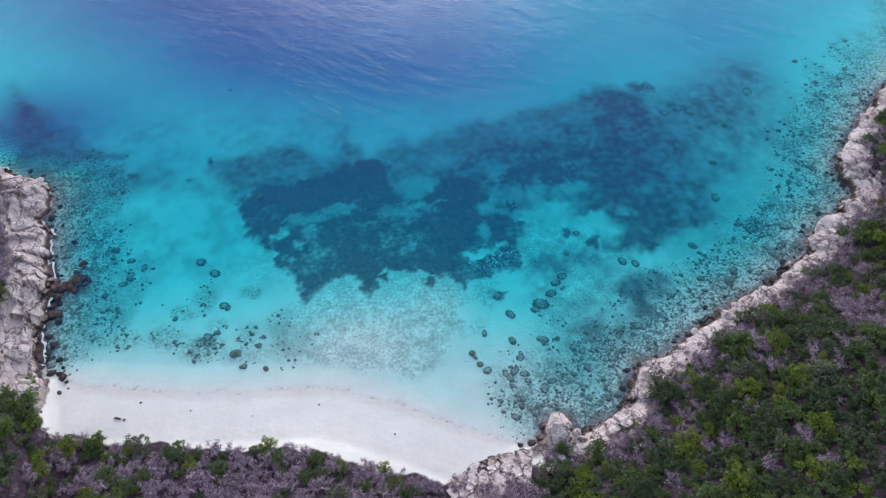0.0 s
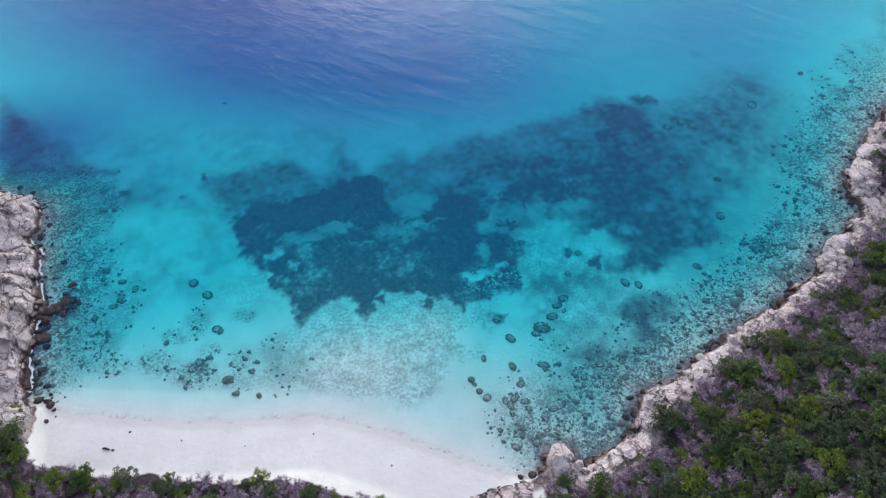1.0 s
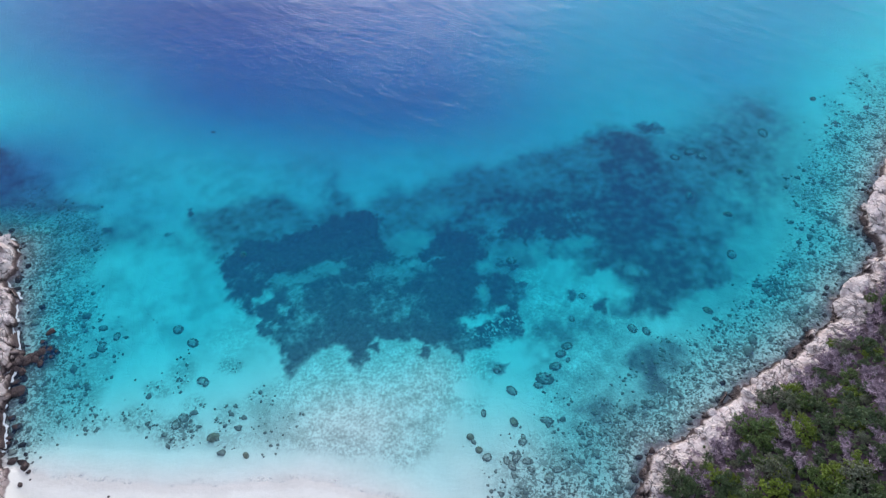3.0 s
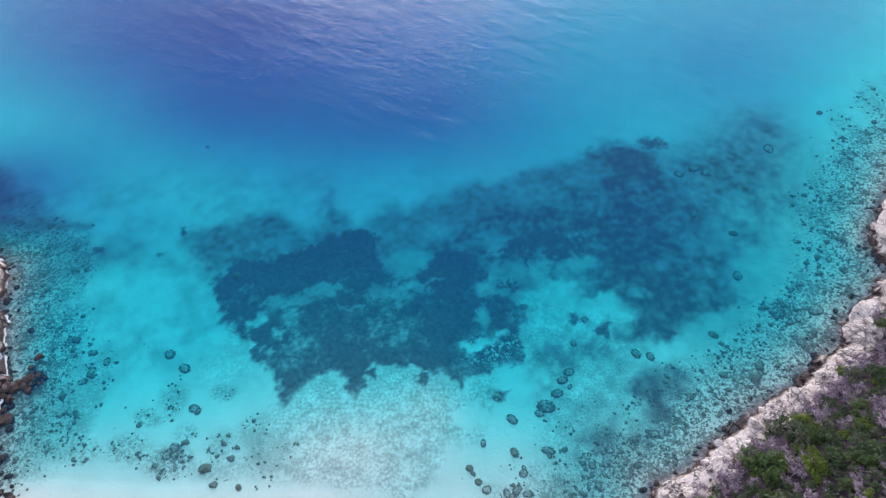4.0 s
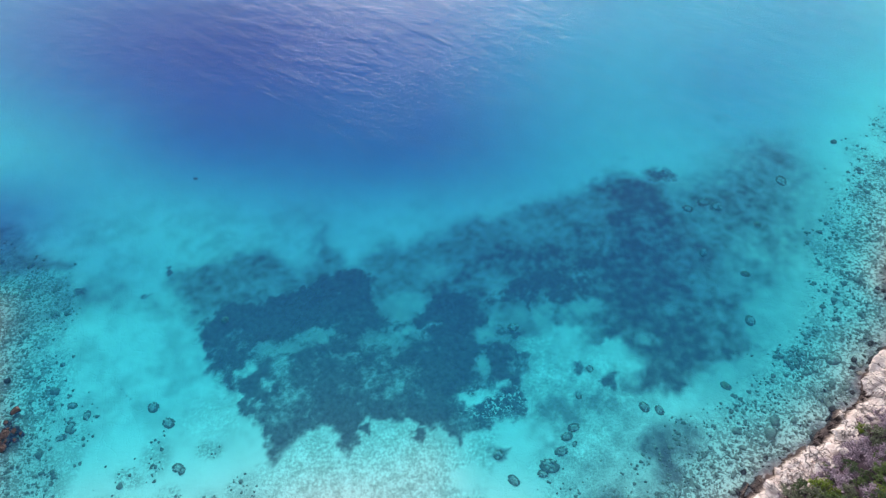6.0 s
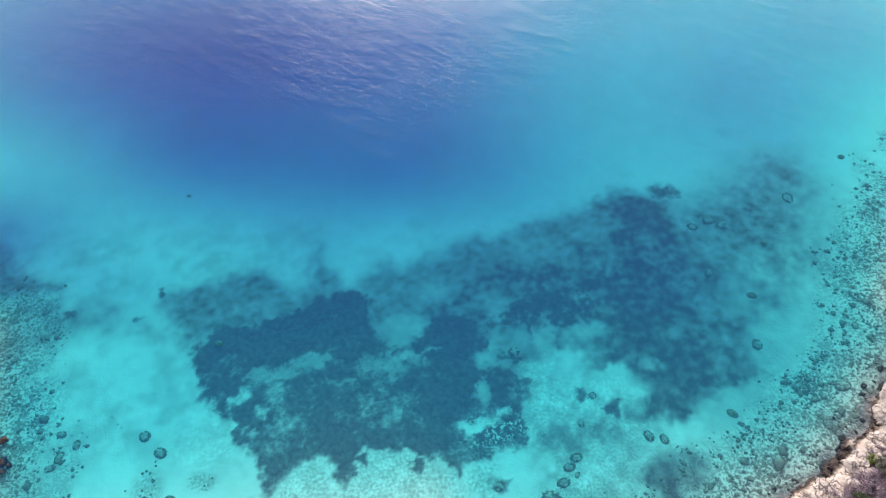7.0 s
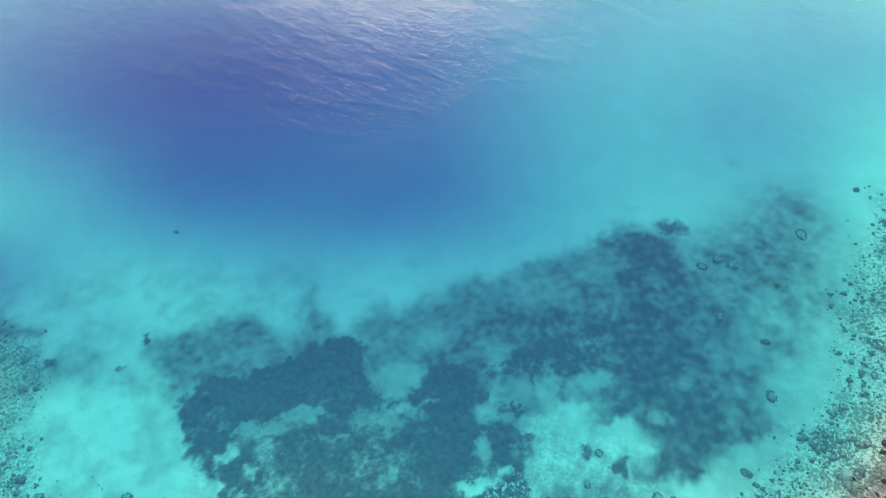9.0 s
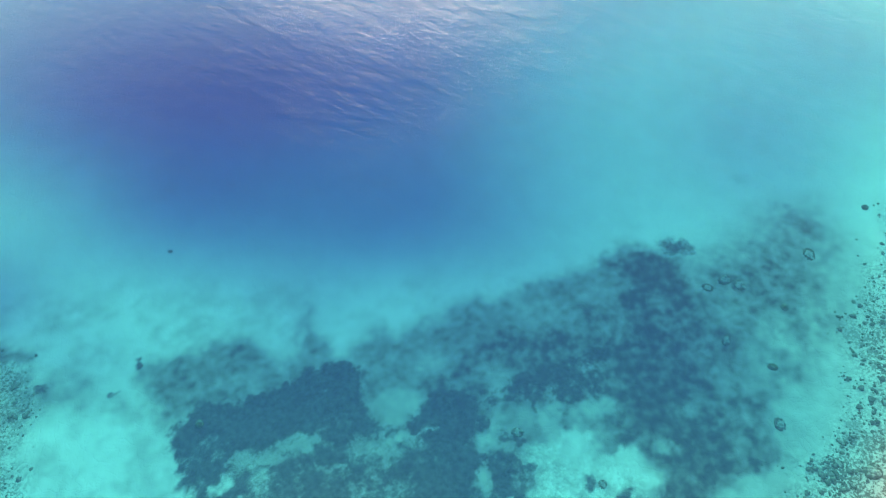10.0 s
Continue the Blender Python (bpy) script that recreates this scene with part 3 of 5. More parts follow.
def covers(x, y):
    """Dense reef, thinner weed, pale rubble flat and dead coral over the sea bed."""
    wide, mid, small = fbm(x, y, 0.14, 4, 3) - 0.5, fbm(x, y, 0.4, 5, 9) - 0.5, fbm(x, y, 1.1, 4, 55) - 0.5
    wx = x + 1.2 * wide + 2.6 * mid + 1.8 * small
    wy = y + 1.2 * (fbm(x, y, 0.14, 4, 13) - 0.5) + 2.6 * (fbm(x, y, 0.4, 5, 19) - 0.5) + 1.8 * (fbm(x, y, 1.1, 4, 57) - 0.5)
    patchy = (fbm(x, y, 0.2, 4, 50) - 0.5) * 1.0 + (fbm(x, y, 0.55, 4, 51) - 0.5) * 0.7 + small * 0.5
    gaps = np.maximum(0.6 * blobs(wx, wy, SAND_GAPS, 0.7) * np.clip(0.75 + patchy * 2.0, 0.1, 1), blobs(wx, wy, MORE_GAPS, 0.6) * np.clip(0.85 + patchy * 1.6, 0.2, 1))
    dense = within(wx, wy, DENSE_REEF, 1.7) * np.clip(0.86 + patchy * 0.5, 0, 1)
    grey = within(wx, wy, GREY_REEF, 0.9) * np.clip(0.75 + patchy * 0.6, 0.3, 1)
    core = within(wx, wy, CORE_REEF, 1.6) * np.clip(0.95 + patchy * 0.5, 0, 1)
    shore = within(wx, wy, SHORE_REEF, 0.7) * np.clip(0.95 + patchy * 0.6, 0, 1)
    middle = within(wx, wy, MIDDLE_REEF, 2.0) * np.clip(0.80 + patchy * 0.8, 0, 1)
    reef = np.maximum(np.maximum(np.maximum(dense, grey), np.maximum(core, middle)) - gaps, np.maximum(shore, np.maximum(0.85 * blobs(wx, wy, SMALL_REEF, 0.6), 0.68 * blobs(wx, wy, FAR_REEF, 0.7))))
    deep = within(wx, wy, DEEP_REEF, 2.2) * np.clip(1.0 + patchy * 0.6, 0, 1)
    outer = within(wx, wy, OUTER_WEED, 2.4) * np.clip(0.76 + patchy * 0.6, 0, 1)
    south = within(wx, wy, SOUTH_WEED, 1.2) * np.clip(0.85 + patchy, 0, 1)
    near_weed = within(wx, wy, NEAR_WEED, 1.4) * np.clip(0.88 + patchy * 0.8, 0, 1)
    slope = within(wx, wy, SLOPE_WEED, 6.5) * np.clip(0.72 + patchy * 0.7, 0, 1)
    west = np.maximum(within(wx, wy, WEST_WEED, 2.0) * np.clip(0.75 + patchy * 0.6, 0, 1), within(wx, wy, WEST_SLOPE, 2.5) * np.clip(0.42 + patchy * 0.7, 0, 1))
    weed = np.maximum(np.maximum(np.maximum(deep, outer), np.maximum(south, near_weed)), np.maximum(slope, west)) - gaps * 0.8
    faint = np.clip(0.10 + patchy * 0.7, 0, 0.35) * smooth(y, 50, 62) * (1 - smooth(y, 90, 104))
    shelf = within(wx, wy, REEF_SHELF, 2.5) * np.clip(0.82 + patchy * 0.6, 0, 1) - gaps * 0.75
    mixed = blobs(wx, wy, [(19, 60, 8, 9, -20, 1), (14, 69, 5, 5, 0, 1), (22, 50, 6, 6, 0, 0.8)], 0.4) * np.clip(0.24 + patchy * 1.2, 0, 0.7)
    weed = np.maximum(np.maximum(np.maximum(weed, mixed), shelf), faint)
    flat = np.maximum(within(wx, wy, RUBBLE_FLAT, 1.2), np.maximum(within(wx, wy, EAST_FLAT, 2.0) * 0.9, blobs(wx, wy, RUBBLE_FLATS + [(20, 58, 9, 10, -20, 0.75), (13, 66, 5, 6, 0, 0.7)], 0.4)))
    flat = flat * (1 - blobs(wx, wy, [(4.0, 50.3, 1.9, 1.6, 0, 1), (12.2, 55.6, 2.6, 2.4, 0, 0.9)], 0.3))
    dead = blobs(x, y, [(8.3, 60.4, 5.0, 2.8, -4, 1)], 0.4)
    return np.clip(reef, 0, 1), np.clip(weed, 0, 1), flat, dead


def ground_height(x, y, inland, beach):
    off = np.maximum(-inland, 0)
    up = np.maximum(inland, 0)
    sand = np.where(up < 7.0, 0.11 * up, 0.77 + 0.42 * (up - 7.0))
    rock = 0.75 * smooth(up + (fbm(x, y, 0.5, 3, 66) - 0.5) * 1.2, 0.1, 0.8) * smooth(up, 0, 0.3) + np.where(up < 2.5, 0.32 * up, 0.8 + 0.66 * (up - 2.5))
    hill = beach * sand + (1 - beach) * rock
    hill = np.where(hill > 16, 16 + 30 * np.tanh((hill - 16) / 60), hill)
    hill = hill + smooth(up, 3, 14) * (fbm(x, y, 0.13, 4, 21) - 0.5) * 2.2
    return np.where(inland > 0, hill, -sea_depth(x, y, off, beach))


def axis(lo, hi, step, far):
    inner = np.arange(lo, hi + step / 2, step)
    tail, gap = [], step
    edge = 0.0
    while edge < far:
        gap *= 1.14
        edge += gap
        tail.append(edge)
    return np.r_[lo - np.array(tail[::-1]), inner, hi + np.array(tail)]


def sheet(name, xs, ys, z, keep=None):
    """A height sheet over a plan of xs by ys."""
    nx, ny = len(xs), len(ys)
    gx, gy = np.meshgrid(xs, ys)
    co = np.stack([gx, gy, z], -1).reshape(-1, 3)
    i = (np.arange(ny - 1)[:, None] * nx + np.arange(nx - 1)[None]).ravel()
    quads = np.stack([i, i + 1, i + nx + 1, i + nx], 1)
    if keep is not None:
        quads = quads[keep.ravel()[quads].any(1)]
    mesh = bpy.data.meshes.new(name)
    mesh.vertices.add(len(co))
    mesh.vertices.foreach_set("co", co.ravel())
    mesh.loops.add(len(quads) * 4)
    mesh.loops.foreach_set("vertex_index", quads.ravel().astype(np.int32))
    mesh.polygons.add(len(quads))
    mesh.polygons.foreach_set("loop_start", np.arange(0, len(quads) * 4, 4, dtype=np.int32))
    mesh.polygons.foreach_set("use_smooth", np.ones(len(quads), bool))
    mesh.update(calc_edges=True)
    return mesh


def give(mesh, name, values):
    mesh.attributes.new(name, "FLOAT", "POINT").data.foreach_set("value", np.ascontiguousarray(values, np.float32).ravel())


# ---- ground: sea bed, beach and hillside in one sheet ----
XS, YS = axis(-74, 86, 0.3, 2600), axis(18, 120, 0.3, 2600)
GX, GY = np.meshgrid(XS, YS)
INLAND, SANDY = shore_fields(GX, GY)
near = np.exp(-np.abs(INLAND) / 5)
INLAND = INLAND + near * (fbm(GX, GY, 0.35, 4, 5) - 0.5) * np.where(SANDY > 0.5, 1.2, 2.4)
REEF, WEED, FLAT, DEAD = covers(GX, GY)
Z = ground_height(GX, GY, INLAND, SANDY)
Z = Z + np.where(INLAND < -2, REEF * 0.35 * fbm(GX, GY, 0.6, 4, 40) + FLAT * 0.12 * (fbm(GX, GY, 1.3, 3, 44) - 0.3), 0)
ground_mesh = sheet("ground", XS, YS, Z)
sand_end = smooth(INLAND - sand_reach(GX) + (fbm(GX, GY, 0.3, 3, 8) - 0.5) * 2.5, 6.6, 8.6)
on_sand = smooth(SANDY + (fbm(GX, GY, 0.5, 3, 18) - 0.5) * 0.5, 0.25, 0.75)
soil = on_sand * sand_end + (1 - on_sand) * smooth(INLAND, -0.2, 0.5)
give(ground_mesh, "reef", np.where(INLAND < 0.6, np.maximum(REEF, (1 - SANDY) * (1 - smooth(-INLAND, 0.4, 2.6)) * 0.6), 0))
give(ground_mesh, "weed", np.where(INLAND < 0, WEED, 0))
give(ground_mesh, "flat", np.where(INLAND < 0, FLAT * smooth(-INLAND, 1.5, 5), 0))
give(ground_mesh, "stony", np.where(INLAND < 0.3, stony_cover(GX, GY, -INLAND, SANDY), 0))
give(ground_mesh, "dead", np.where(INLAND < 0, DEAD, 0))
give(ground_mesh, "soil", soil)
give(ground_mesh, "rocky", (1 - SANDY) * (1 - smooth(INLAND + (fbm(GX, GY, 0.4, 3, 61) - 0.5) * 3, np.where(GX < 0, 4.0, 1.6), np.where(GX < 0, 6.0, 3.4))))
give(ground_mesh, "wet", SANDY * smooth(0.14 - Z, 0.0, 0.08) * smooth(Z, -0.12, 0.0))
ground_mesh.materials.append(GROUND)
tagged(new("ground", ground_mesh), "white sand beach, sea bed with dark reef, and scrubby hillside", "ground", kind="structure")

# ---- water ----
WX, WY = axis(-74, 86, 0.6, 2600), axis(26, 120, 0.6, 2600)
gx, gy = np.meshgrid(WX, WY)
w_in, w_sand = shore_fields(gx, gy)
w_near = np.exp(-np.abs(w_in) / 5)
w_in = w_in + w_near * (fbm(gx, gy, 0.35, 4, 5) - 0.5) * np.where(w_sand > 0.5, 1.2, 2.4)
bed = ground_height(gx, gy, w_in, w_sand)
water_mesh = sheet("water", WX, WY, 0 * gx, bed < 0.6)
give(water_mesh, "depth", np.where(bed < 0, water_tint(gx, gy, np.maximum(-w_in, 0), w_sand), 0))
give(water_mesh, "foam", w_sand * (1 - smooth(np.abs(bed + 0.025), 0.012, 0.04)))
water_mesh.materials.append(WATER)
tagged(new("water", water_mesh), "clear turquoise to deep blue sea with small waves", "sea", kind="structure")


def ground_at(x, y):
    """Height of the ground at single places, read off the sheet."""
    x, y = np.asarray(x, float), np.asarray(y, float)
    i, j = np.clip(np.searchsorted(XS, x) - 1, 0, len(XS) - 2), np.clip(np.searchsorted(YS, y) - 1, 0, len(YS) - 2)
    u, v = (x - XS[i]) / (XS[i + 1] - XS[i]), (y - YS[j]) / (YS[j + 1] - YS[j])
    return (Z[j, i] * (1 - u) + Z[j, i + 1] * u) * (1 - v) + (Z[j + 1, i] * (1 - u) + Z[j + 1, i + 1] * u) * v


# ---- mesh helpers ----
def mesh_of(name, bm, material, smooth_faces=True):
    mesh = bpy.data.meshes.new(name)
    bm.to_mesh(mesh)
    bm.free()
    mesh.materials.append(material)
    mesh.polygons.foreach_set("use_smooth", np.full(len(mesh.polygons), smooth_faces))
    return mesh


def part(name, mesh, parent, label=""):
    ob = new(name, mesh)
    ob.parent = parent
    return tagged(ob, label)


def rock_mesh(name, seed, material, detail=3, cuts=9, rough=0.16, flat=0.7, square=2.0, soft=True):
    """A weathered block: a ball, squared up, cut by random planes, then worn uneven."""
    rng = random.Random(seed)
    bm = bmesh.new()
    bmesh.ops.create_icosphere(bm, subdivisions=detail, radius=1.0)
    planes = []
    for _ in range(cuts):
        n = Vector((rng.uniform(-1, 1), rng.uniform(-1, 1), rng.uniform(-0.3, 1))).normalized()
        planes.append((n, rng.uniform(0.6, 0.92)))
    at = Vector((seed * 3.1, seed * 1.7, 0))
    lean = (rng.uniform(-0.25, 0.25), rng.uniform(-0.25, 0.25))
    for v in bm.verts:
        v.co /= (abs(v.co.x) ** square + abs(v.co.y) ** square + abs(v.co.z) ** square) ** (1 / square)
        for n, d in planes:
            over = v.co.dot(n) - d
            if over > 0:
                v.co -= n * over * 0.95
        v.co *= 1 + rough * noise.fractal(v.co * 1.3 + at, 0.8, 2.2, 5)
        v.co.x += lean[0] * v.co.z
        v.co.y += lean[1] * v.co.z
        v.co.z *= flat
    return mesh_of(name, bm, material, soft)


def pose_scaled(x, y, z, turn, sx, sy, sz, rx=0.0, ry=0.0):
    return Matrix.LocRotScale((x, y, z), Euler((radians(rx), radians(ry), radians(turn))), (sx, sy, sz))


def along(line, step):
    """Places along a line, with the direction there."""
    for (ax, ay), (bx, by) in zip(line, line[1:]):
        length = math.hypot(bx - ax, by - ay)
        count = max(1, round(length / step))
        for k in range(count):
            u = (k + 0.5) / count
            yield ax + u * (bx - ax), ay + u * (by - ay), math.degrees(math.atan2(by - ay, bx - ax))


# ---- shore rocks ----
rng = random.Random(4)
BLOCKS = [rock_mesh("shore_boulder", s, GRANITE, 4, 15, 0.17, 0.8, 4.2, False) for s in range(1, 17)]
MASSES = [rock_mesh("shore_boulder", s, GRANITE, 5, 7, 0.22, 0.75, 3.0) for s in range(30, 36)]
ROUND = [rock_mesh("shore_boulder", s, GRANITE, 3, 6, 0.2, 0.8, 2.4) for s in range(20, 26)]
SMALL = [rock_mesh("wet_rock", s, GRANITE, 2, 6, 0.25, 0.8, 2.6, False) for s in range(40, 44)]


WASHED = []


def boulder(x, y, turn, across, wide, high, lift=0.0, dip=0.0, meshes=BLOCKS, label="pale weathered granite slab with a dark tide line"):
    """A rock that runs 'across' metres along turn, sunk into the ground."""
    ob = new("shore_boulder", rng.choice(meshes))
    z = max(float(ground_at(x, y)), -0.5)
    ob.matrix_basis = pose_scaled(x, y, z + lift, turn, across / 2, wide / 2, high / 2, rng.uniform(-7, 7), dip + rng.uniform(-8, 8))
    if meshes is MASSES:
        WASHED.append(ob)
    return tagged(ob, label, "boulder", "granite rocks along the shore")


WET_ROCKS = []


def wet_rock(x, y, across):
    z = max(float(ground_at(x, y)), -0.5)
    WET_ROCKS.append((rng.choice(SMALL), pose_scaled(x, y, z, rng.uniform(0, 360), across / 2, across * rng.uniform(0.3, 0.45), across * rng.uniform(0.28, 0.4), rng.uniform(-12, 12))))


SEAWARD = {}


def shore_ledge(line, start, length, width, rise, cell, seed, label, relief=1.0):
    """A stretch of bedrock along the shore: slabs split by joints, each at its own height and tilt, falling steeply into the sea."""
    step = 0.13
    ns, nv = int(length / step) + 2, int((width + 1.6) / step) + 2
    sv, vv = np.meshgrid(start - 0.15 + (length + 0.3) * np.arange(ns) / (ns - 1), -1.6 + (width + 1.6) * np.arange(nv) / (nv - 1))
    pts = np.array(line)
    run = np.r_[0, np.cumsum(np.hypot(*np.diff(pts, axis=0).T))]
    # rounded course of the shore, and its inland side
    cx = np.mean([np.interp(sv + o, run, pts[:, 0]) for o in (-1.6, -0.8, 0, 0.8, 1.6)], 0)
    cy = np.mean([np.interp(sv + o, run, pts[:, 1]) for o in (-1.6, -0.8, 0, 0.8, 1.6)], 0)
    tx, ty = np.gradient(cx, axis=1), np.gradient(cy, axis=1)
    norm = np.hypot(tx, ty) + 1e-9
    nx, ny = ty / norm, -tx / norm
    # joints: jittered cells, long across the shore and slanted
    a, b = cell
    ws = sv + 0.45 * vv + 1.1 * (fbm(cx + 9 * vv, cy, 0.5, 3, 12) - 0.5)
    wv = vv + 1.3 * (fbm(cx, cy + 7 * vv, 0.45, 3, 16) - 0.5)
    iu, iv = np.floor(ws / a), np.floor(wv / b)
    first, second, own = np.full(sv.shape, 9.0), np.full(sv.shape, 9.0), np.zeros((4,) + sv.shape)

    def h(p, q, k):
        v = np.sin(p * 12.9898 + q * 78.233 + k * 37.719 + seed) * 43758.5453
        return v - np.floor(v)

    for du in (-1, 0, 1):
        for dv in (-1, 0, 1):
            p, q = iu + du, iv + dv
            us, vs = ws / a - p - 0.15 - 0.7 * h(p, q, 1), wv / b - q - 0.15 - 0.7 * h(p, q, 2)
            d = np.hypot(us, vs)
            closer = d < first
            second = np.where(closer, first, np.minimum(second, d))
            first = np.where(closer, d, first)
            for k, value in enumerate((h(p, q, 3) - 0.5, h(p, q, 4) - 0.5, us * a * (h(p, q, 5) - 0.5) + vs * b * (h(p, q, 6) - 0.5), h(p, q, 7))):
                own[k] = np.where(closer, value, own[k])
    joint = 1 - smooth(second - first, 0.02, 0.13)
    edge = vv - 0.9 * own[0] - 0.7 * (fbm(cx, cy, 0.6, 3, 31) - 0.5)
    top = rise * (0.55 + 0.45 * smooth(vv, 0.0, width * 0.6)) * (0.8 + 0.9 * (fbm(cx, cy, 0.22, 3, 33) - 0.3)) + relief * (0.8 * rise * own[1] + 0.75 * own[2])
    x, y = cx + nx * vv, cy + ny * vv
    land = np.maximum(ground_at(x, y), 0.0)
    crest = np.maximum(top, 0.35) + 0.55 * land
    z = -0.75 + (crest + 0.75) * smooth(edge, -1.0, 0.45)
    z = z - joint * (0.3 + 0.7 * relief) * (0.45 + 0.5 * own[3]) * smooth(edge, -0.2, 0.5) + 0.16 * (fbm(x, y, 1.7, 4, 35) - 0.5)
    back_end = smooth(vv + 1.2 * own[1] + 1.4 * (fbm(cx, cy, 0.5, 3, 37) - 0.5), width - 1.3, width - 0.3)
    z = z * (1 - back_end) + (land - 0.5) * back_end
    ob = ledge_object(np.stack([x, y, z], -1), label)
    SEAWARD[ob] = Vector((-float(nx.mean()), -float(ny.mean()), 0)).normalized()
    return ob


def ledge_object(co, label):
    nv, ns = co.shape[:2]
    centre = co.reshape(-1, 3).mean(0)
    i = (np.arange(nv - 1)[:, None] * ns + np.arange(ns - 1)[None]).ravel()
    quads = np.stack([i, i + ns, i + ns + 1, i + 1], 1)
    mesh = bpy.data.meshes.new("shore_ledge")
    mesh.from_pydata((co.reshape(-1, 3) - centre).tolist(), [], quads.tolist())
    mesh.materials.append(GRANITE)
    ob = new("shore_ledge", mesh)
    ob.location = centre
    return tagged(ob, label, "rock ledge", "granite rocks along the shore")


def line_length(line):
    return sum(math.hypot(bx - ax, by - ay) for (ax, ay), (bx, by) in zip(line, line[1:]))


EAST_LINE, WEST_LINE = SHORE_EAST[4:25], SHORE_WEST[2:] + [(-54.5, 39.6), (-54.2, 37.4)]
at = 0.0
while at < line_length(EAST_LINE):
    long = min(rng.uniform(5.0, 9.0), line_length(EAST_LINE) - at + 0.01)
    shore_ledge(EAST_LINE, at, long, rng.uniform(4.0, 5.2), rng.uniform(0.85, 1.2), (1.9, 3.0), 3, "pale pinkish granite ledge split by dark joints at the waterline")
    at += long
at = 0.0
while at < line_length(WEST_LINE):
    long = min(rng.uniform(7.0, 11.0), line_length(WEST_LINE) - at + 0.01)
    wide = 7.6 - 3.0 * max(0.0, (at - 24) / 22)
    shore_ledge(WEST_LINE, at, long, wide, rng.uniform(1.5, 2.1), (2.6, 4.2), 5, "large weathered pale granite ledge with dark cracks")
    at += long
for x, y, turn in along(EAST_LINE, 2.6):
    nx, ny = math.sin(radians(turn)), -math.cos(radians(turn))
    if rng.random() < 0.45:
        k = 0.4 + rng.uniform(-0.6, 1.2)
        boulder(x + nx * k, y + ny * k, turn - 90 + rng.uniform(-40, 40), rng.uniform(1.3, 2.9), rng.uniform(0.9, 1.9), rng.uniform(0.9, 1.5), 0.35, -8)
    if rng.random() < 0.3:
        k = 3.2 + rng.uniform(-0.5, 0.8)
        boulder(x + nx * k, y + ny * k, turn + rng.uniform(-60, 60), rng.uniform(0.9, 1.9), rng.uniform(0.7, 1.4), rng.uniform(0.8, 1.2), 0.3, -14)
    for _ in range(rng.choice((2, 3, 4))):
        k = rng.uniform(-1.6, 0.2)
        wet_rock(x + nx * k + rng.uniform(-1.3, 1.3), y + ny * k + rng.uniform(-1.3, 1.3), 0.3 + 1.0 * rng.random() ** 2)
for x, y, turn in along(WEST_LINE, 3.3):
    nx, ny = math.sin(radians(turn)), -math.cos(radians(turn))
    if rng.random() < 0.4:
        k = 1.6 + rng.uniform(-0.5, 1.0)
        boulder(x + nx * k, y + ny * k, turn - 90 + rng.uniform(-30, 30), rng.uniform(3.0, 4.6), rng.uniform(2.4, 3.4), rng.uniform(1.8, 2.8), 0.5, -14,
                MASSES, "large smooth pale granite rock mass at the waterline")
    for _ in range(3):
        k = rng.uniform(-1.8, 0.0)
        wet_rock(x + nx * k + rng.uniform(-1.6, 1.6), y + ny * k + rng.uniform(-1.6, 1.6), rng.uniform(0.5, 1.5))
# low broken ledge off the west rocks
for _ in range(46):
    u = rng.random()
    x, y = -59.8 + 4.6 * u + rng.gauss(0, 0.7), 56.0 + 3.2 * u + rng.gauss(0, 0.9)
    a = rng.uniform(0.6, 1.5)
    boulder(x, y, rng.uniform(0, 360), a, a * rng.uniform(0.6, 1.0), a * 0.6, 0.62 - 0.35 * u, 0, ROUND, "low broken brown rock just above the water")
for x, y, a in ((-55.9, 47.2, 1.4), (-56.3, 45.7, 1.2), (-57.0, 48.4, 1.2), (-56.0, 44.8, 0.9), (-57.6, 52.2, 2.3), (-58.8, 51.2, 1.7), (-58.3, 53.6, 1.3)):
    boulder(x, y, 20, a, a * 0.8, a * 0.6, 0.3, 0, ROUND, "low rounded rock at the waterline")
# block and slabs at the east end of the beach
shore_ledge([(-2.0, 24.6), (1.2, 26.6), (4.4, 28.4), (7.0, 29.6), (10.0, 29.9), (12.6, 28.9), (16.5, 29.6)], 1.4, 12.4, 6.4, 1.2, (2.0, 2.8), 7, "cracked flat pinkish granite slabs at the end of the beach", 0.35)
for x, y, a, w, h, turn in ((14.2, 32.0, 3.9, 3.4, 3.0, 80), (16.3, 31.4, 1.7, 1.3, 1.3, 40), (11.9, 31.3, 1.5, 1.1, 1.0, 20), (12.3, 32.9, 1.2, 1.0, 0.8, 70), (16.9, 30.6, 1.3, 1.0, 1.0, 0),
                            (17.8, 29.6, 2.2, 1.8, 1.5, 50), (15.6, 33.4, 1.2, 0.9, 0.7, 10), (1.0, 26.4, 1.2, 0.9, 0.6, 0), (10.6, 30.6, 1.3, 1.0, 0.8, 35), (9.2, 30.4, 0.8, 0.7, 0.6, 5)):
    boulder(x, y, turn, a, w, h, 0.22, -2, BLOCKS, "cracked pale granite block at the end of the beach")
# the larger smooth rocks of the east headland
for x, y, a, w, h, turn in ((60.6, 63.2, 5.4, 3.4, 2.8, 35), (58.0, 60.9, 3.4, 2.6, 1.8, 20), (70.6, 78.0, 7.0, 5.0, 3.4, 60), (73.4, 82.6, 5.4, 4.0, 3.0, 50), (70.2, 75.2, 3.6, 2.6, 2.0, 10)):
    boulder(x, y, turn, a, w, h, 0.25, -8, MASSES, "large smooth tan granite rock of the headland")

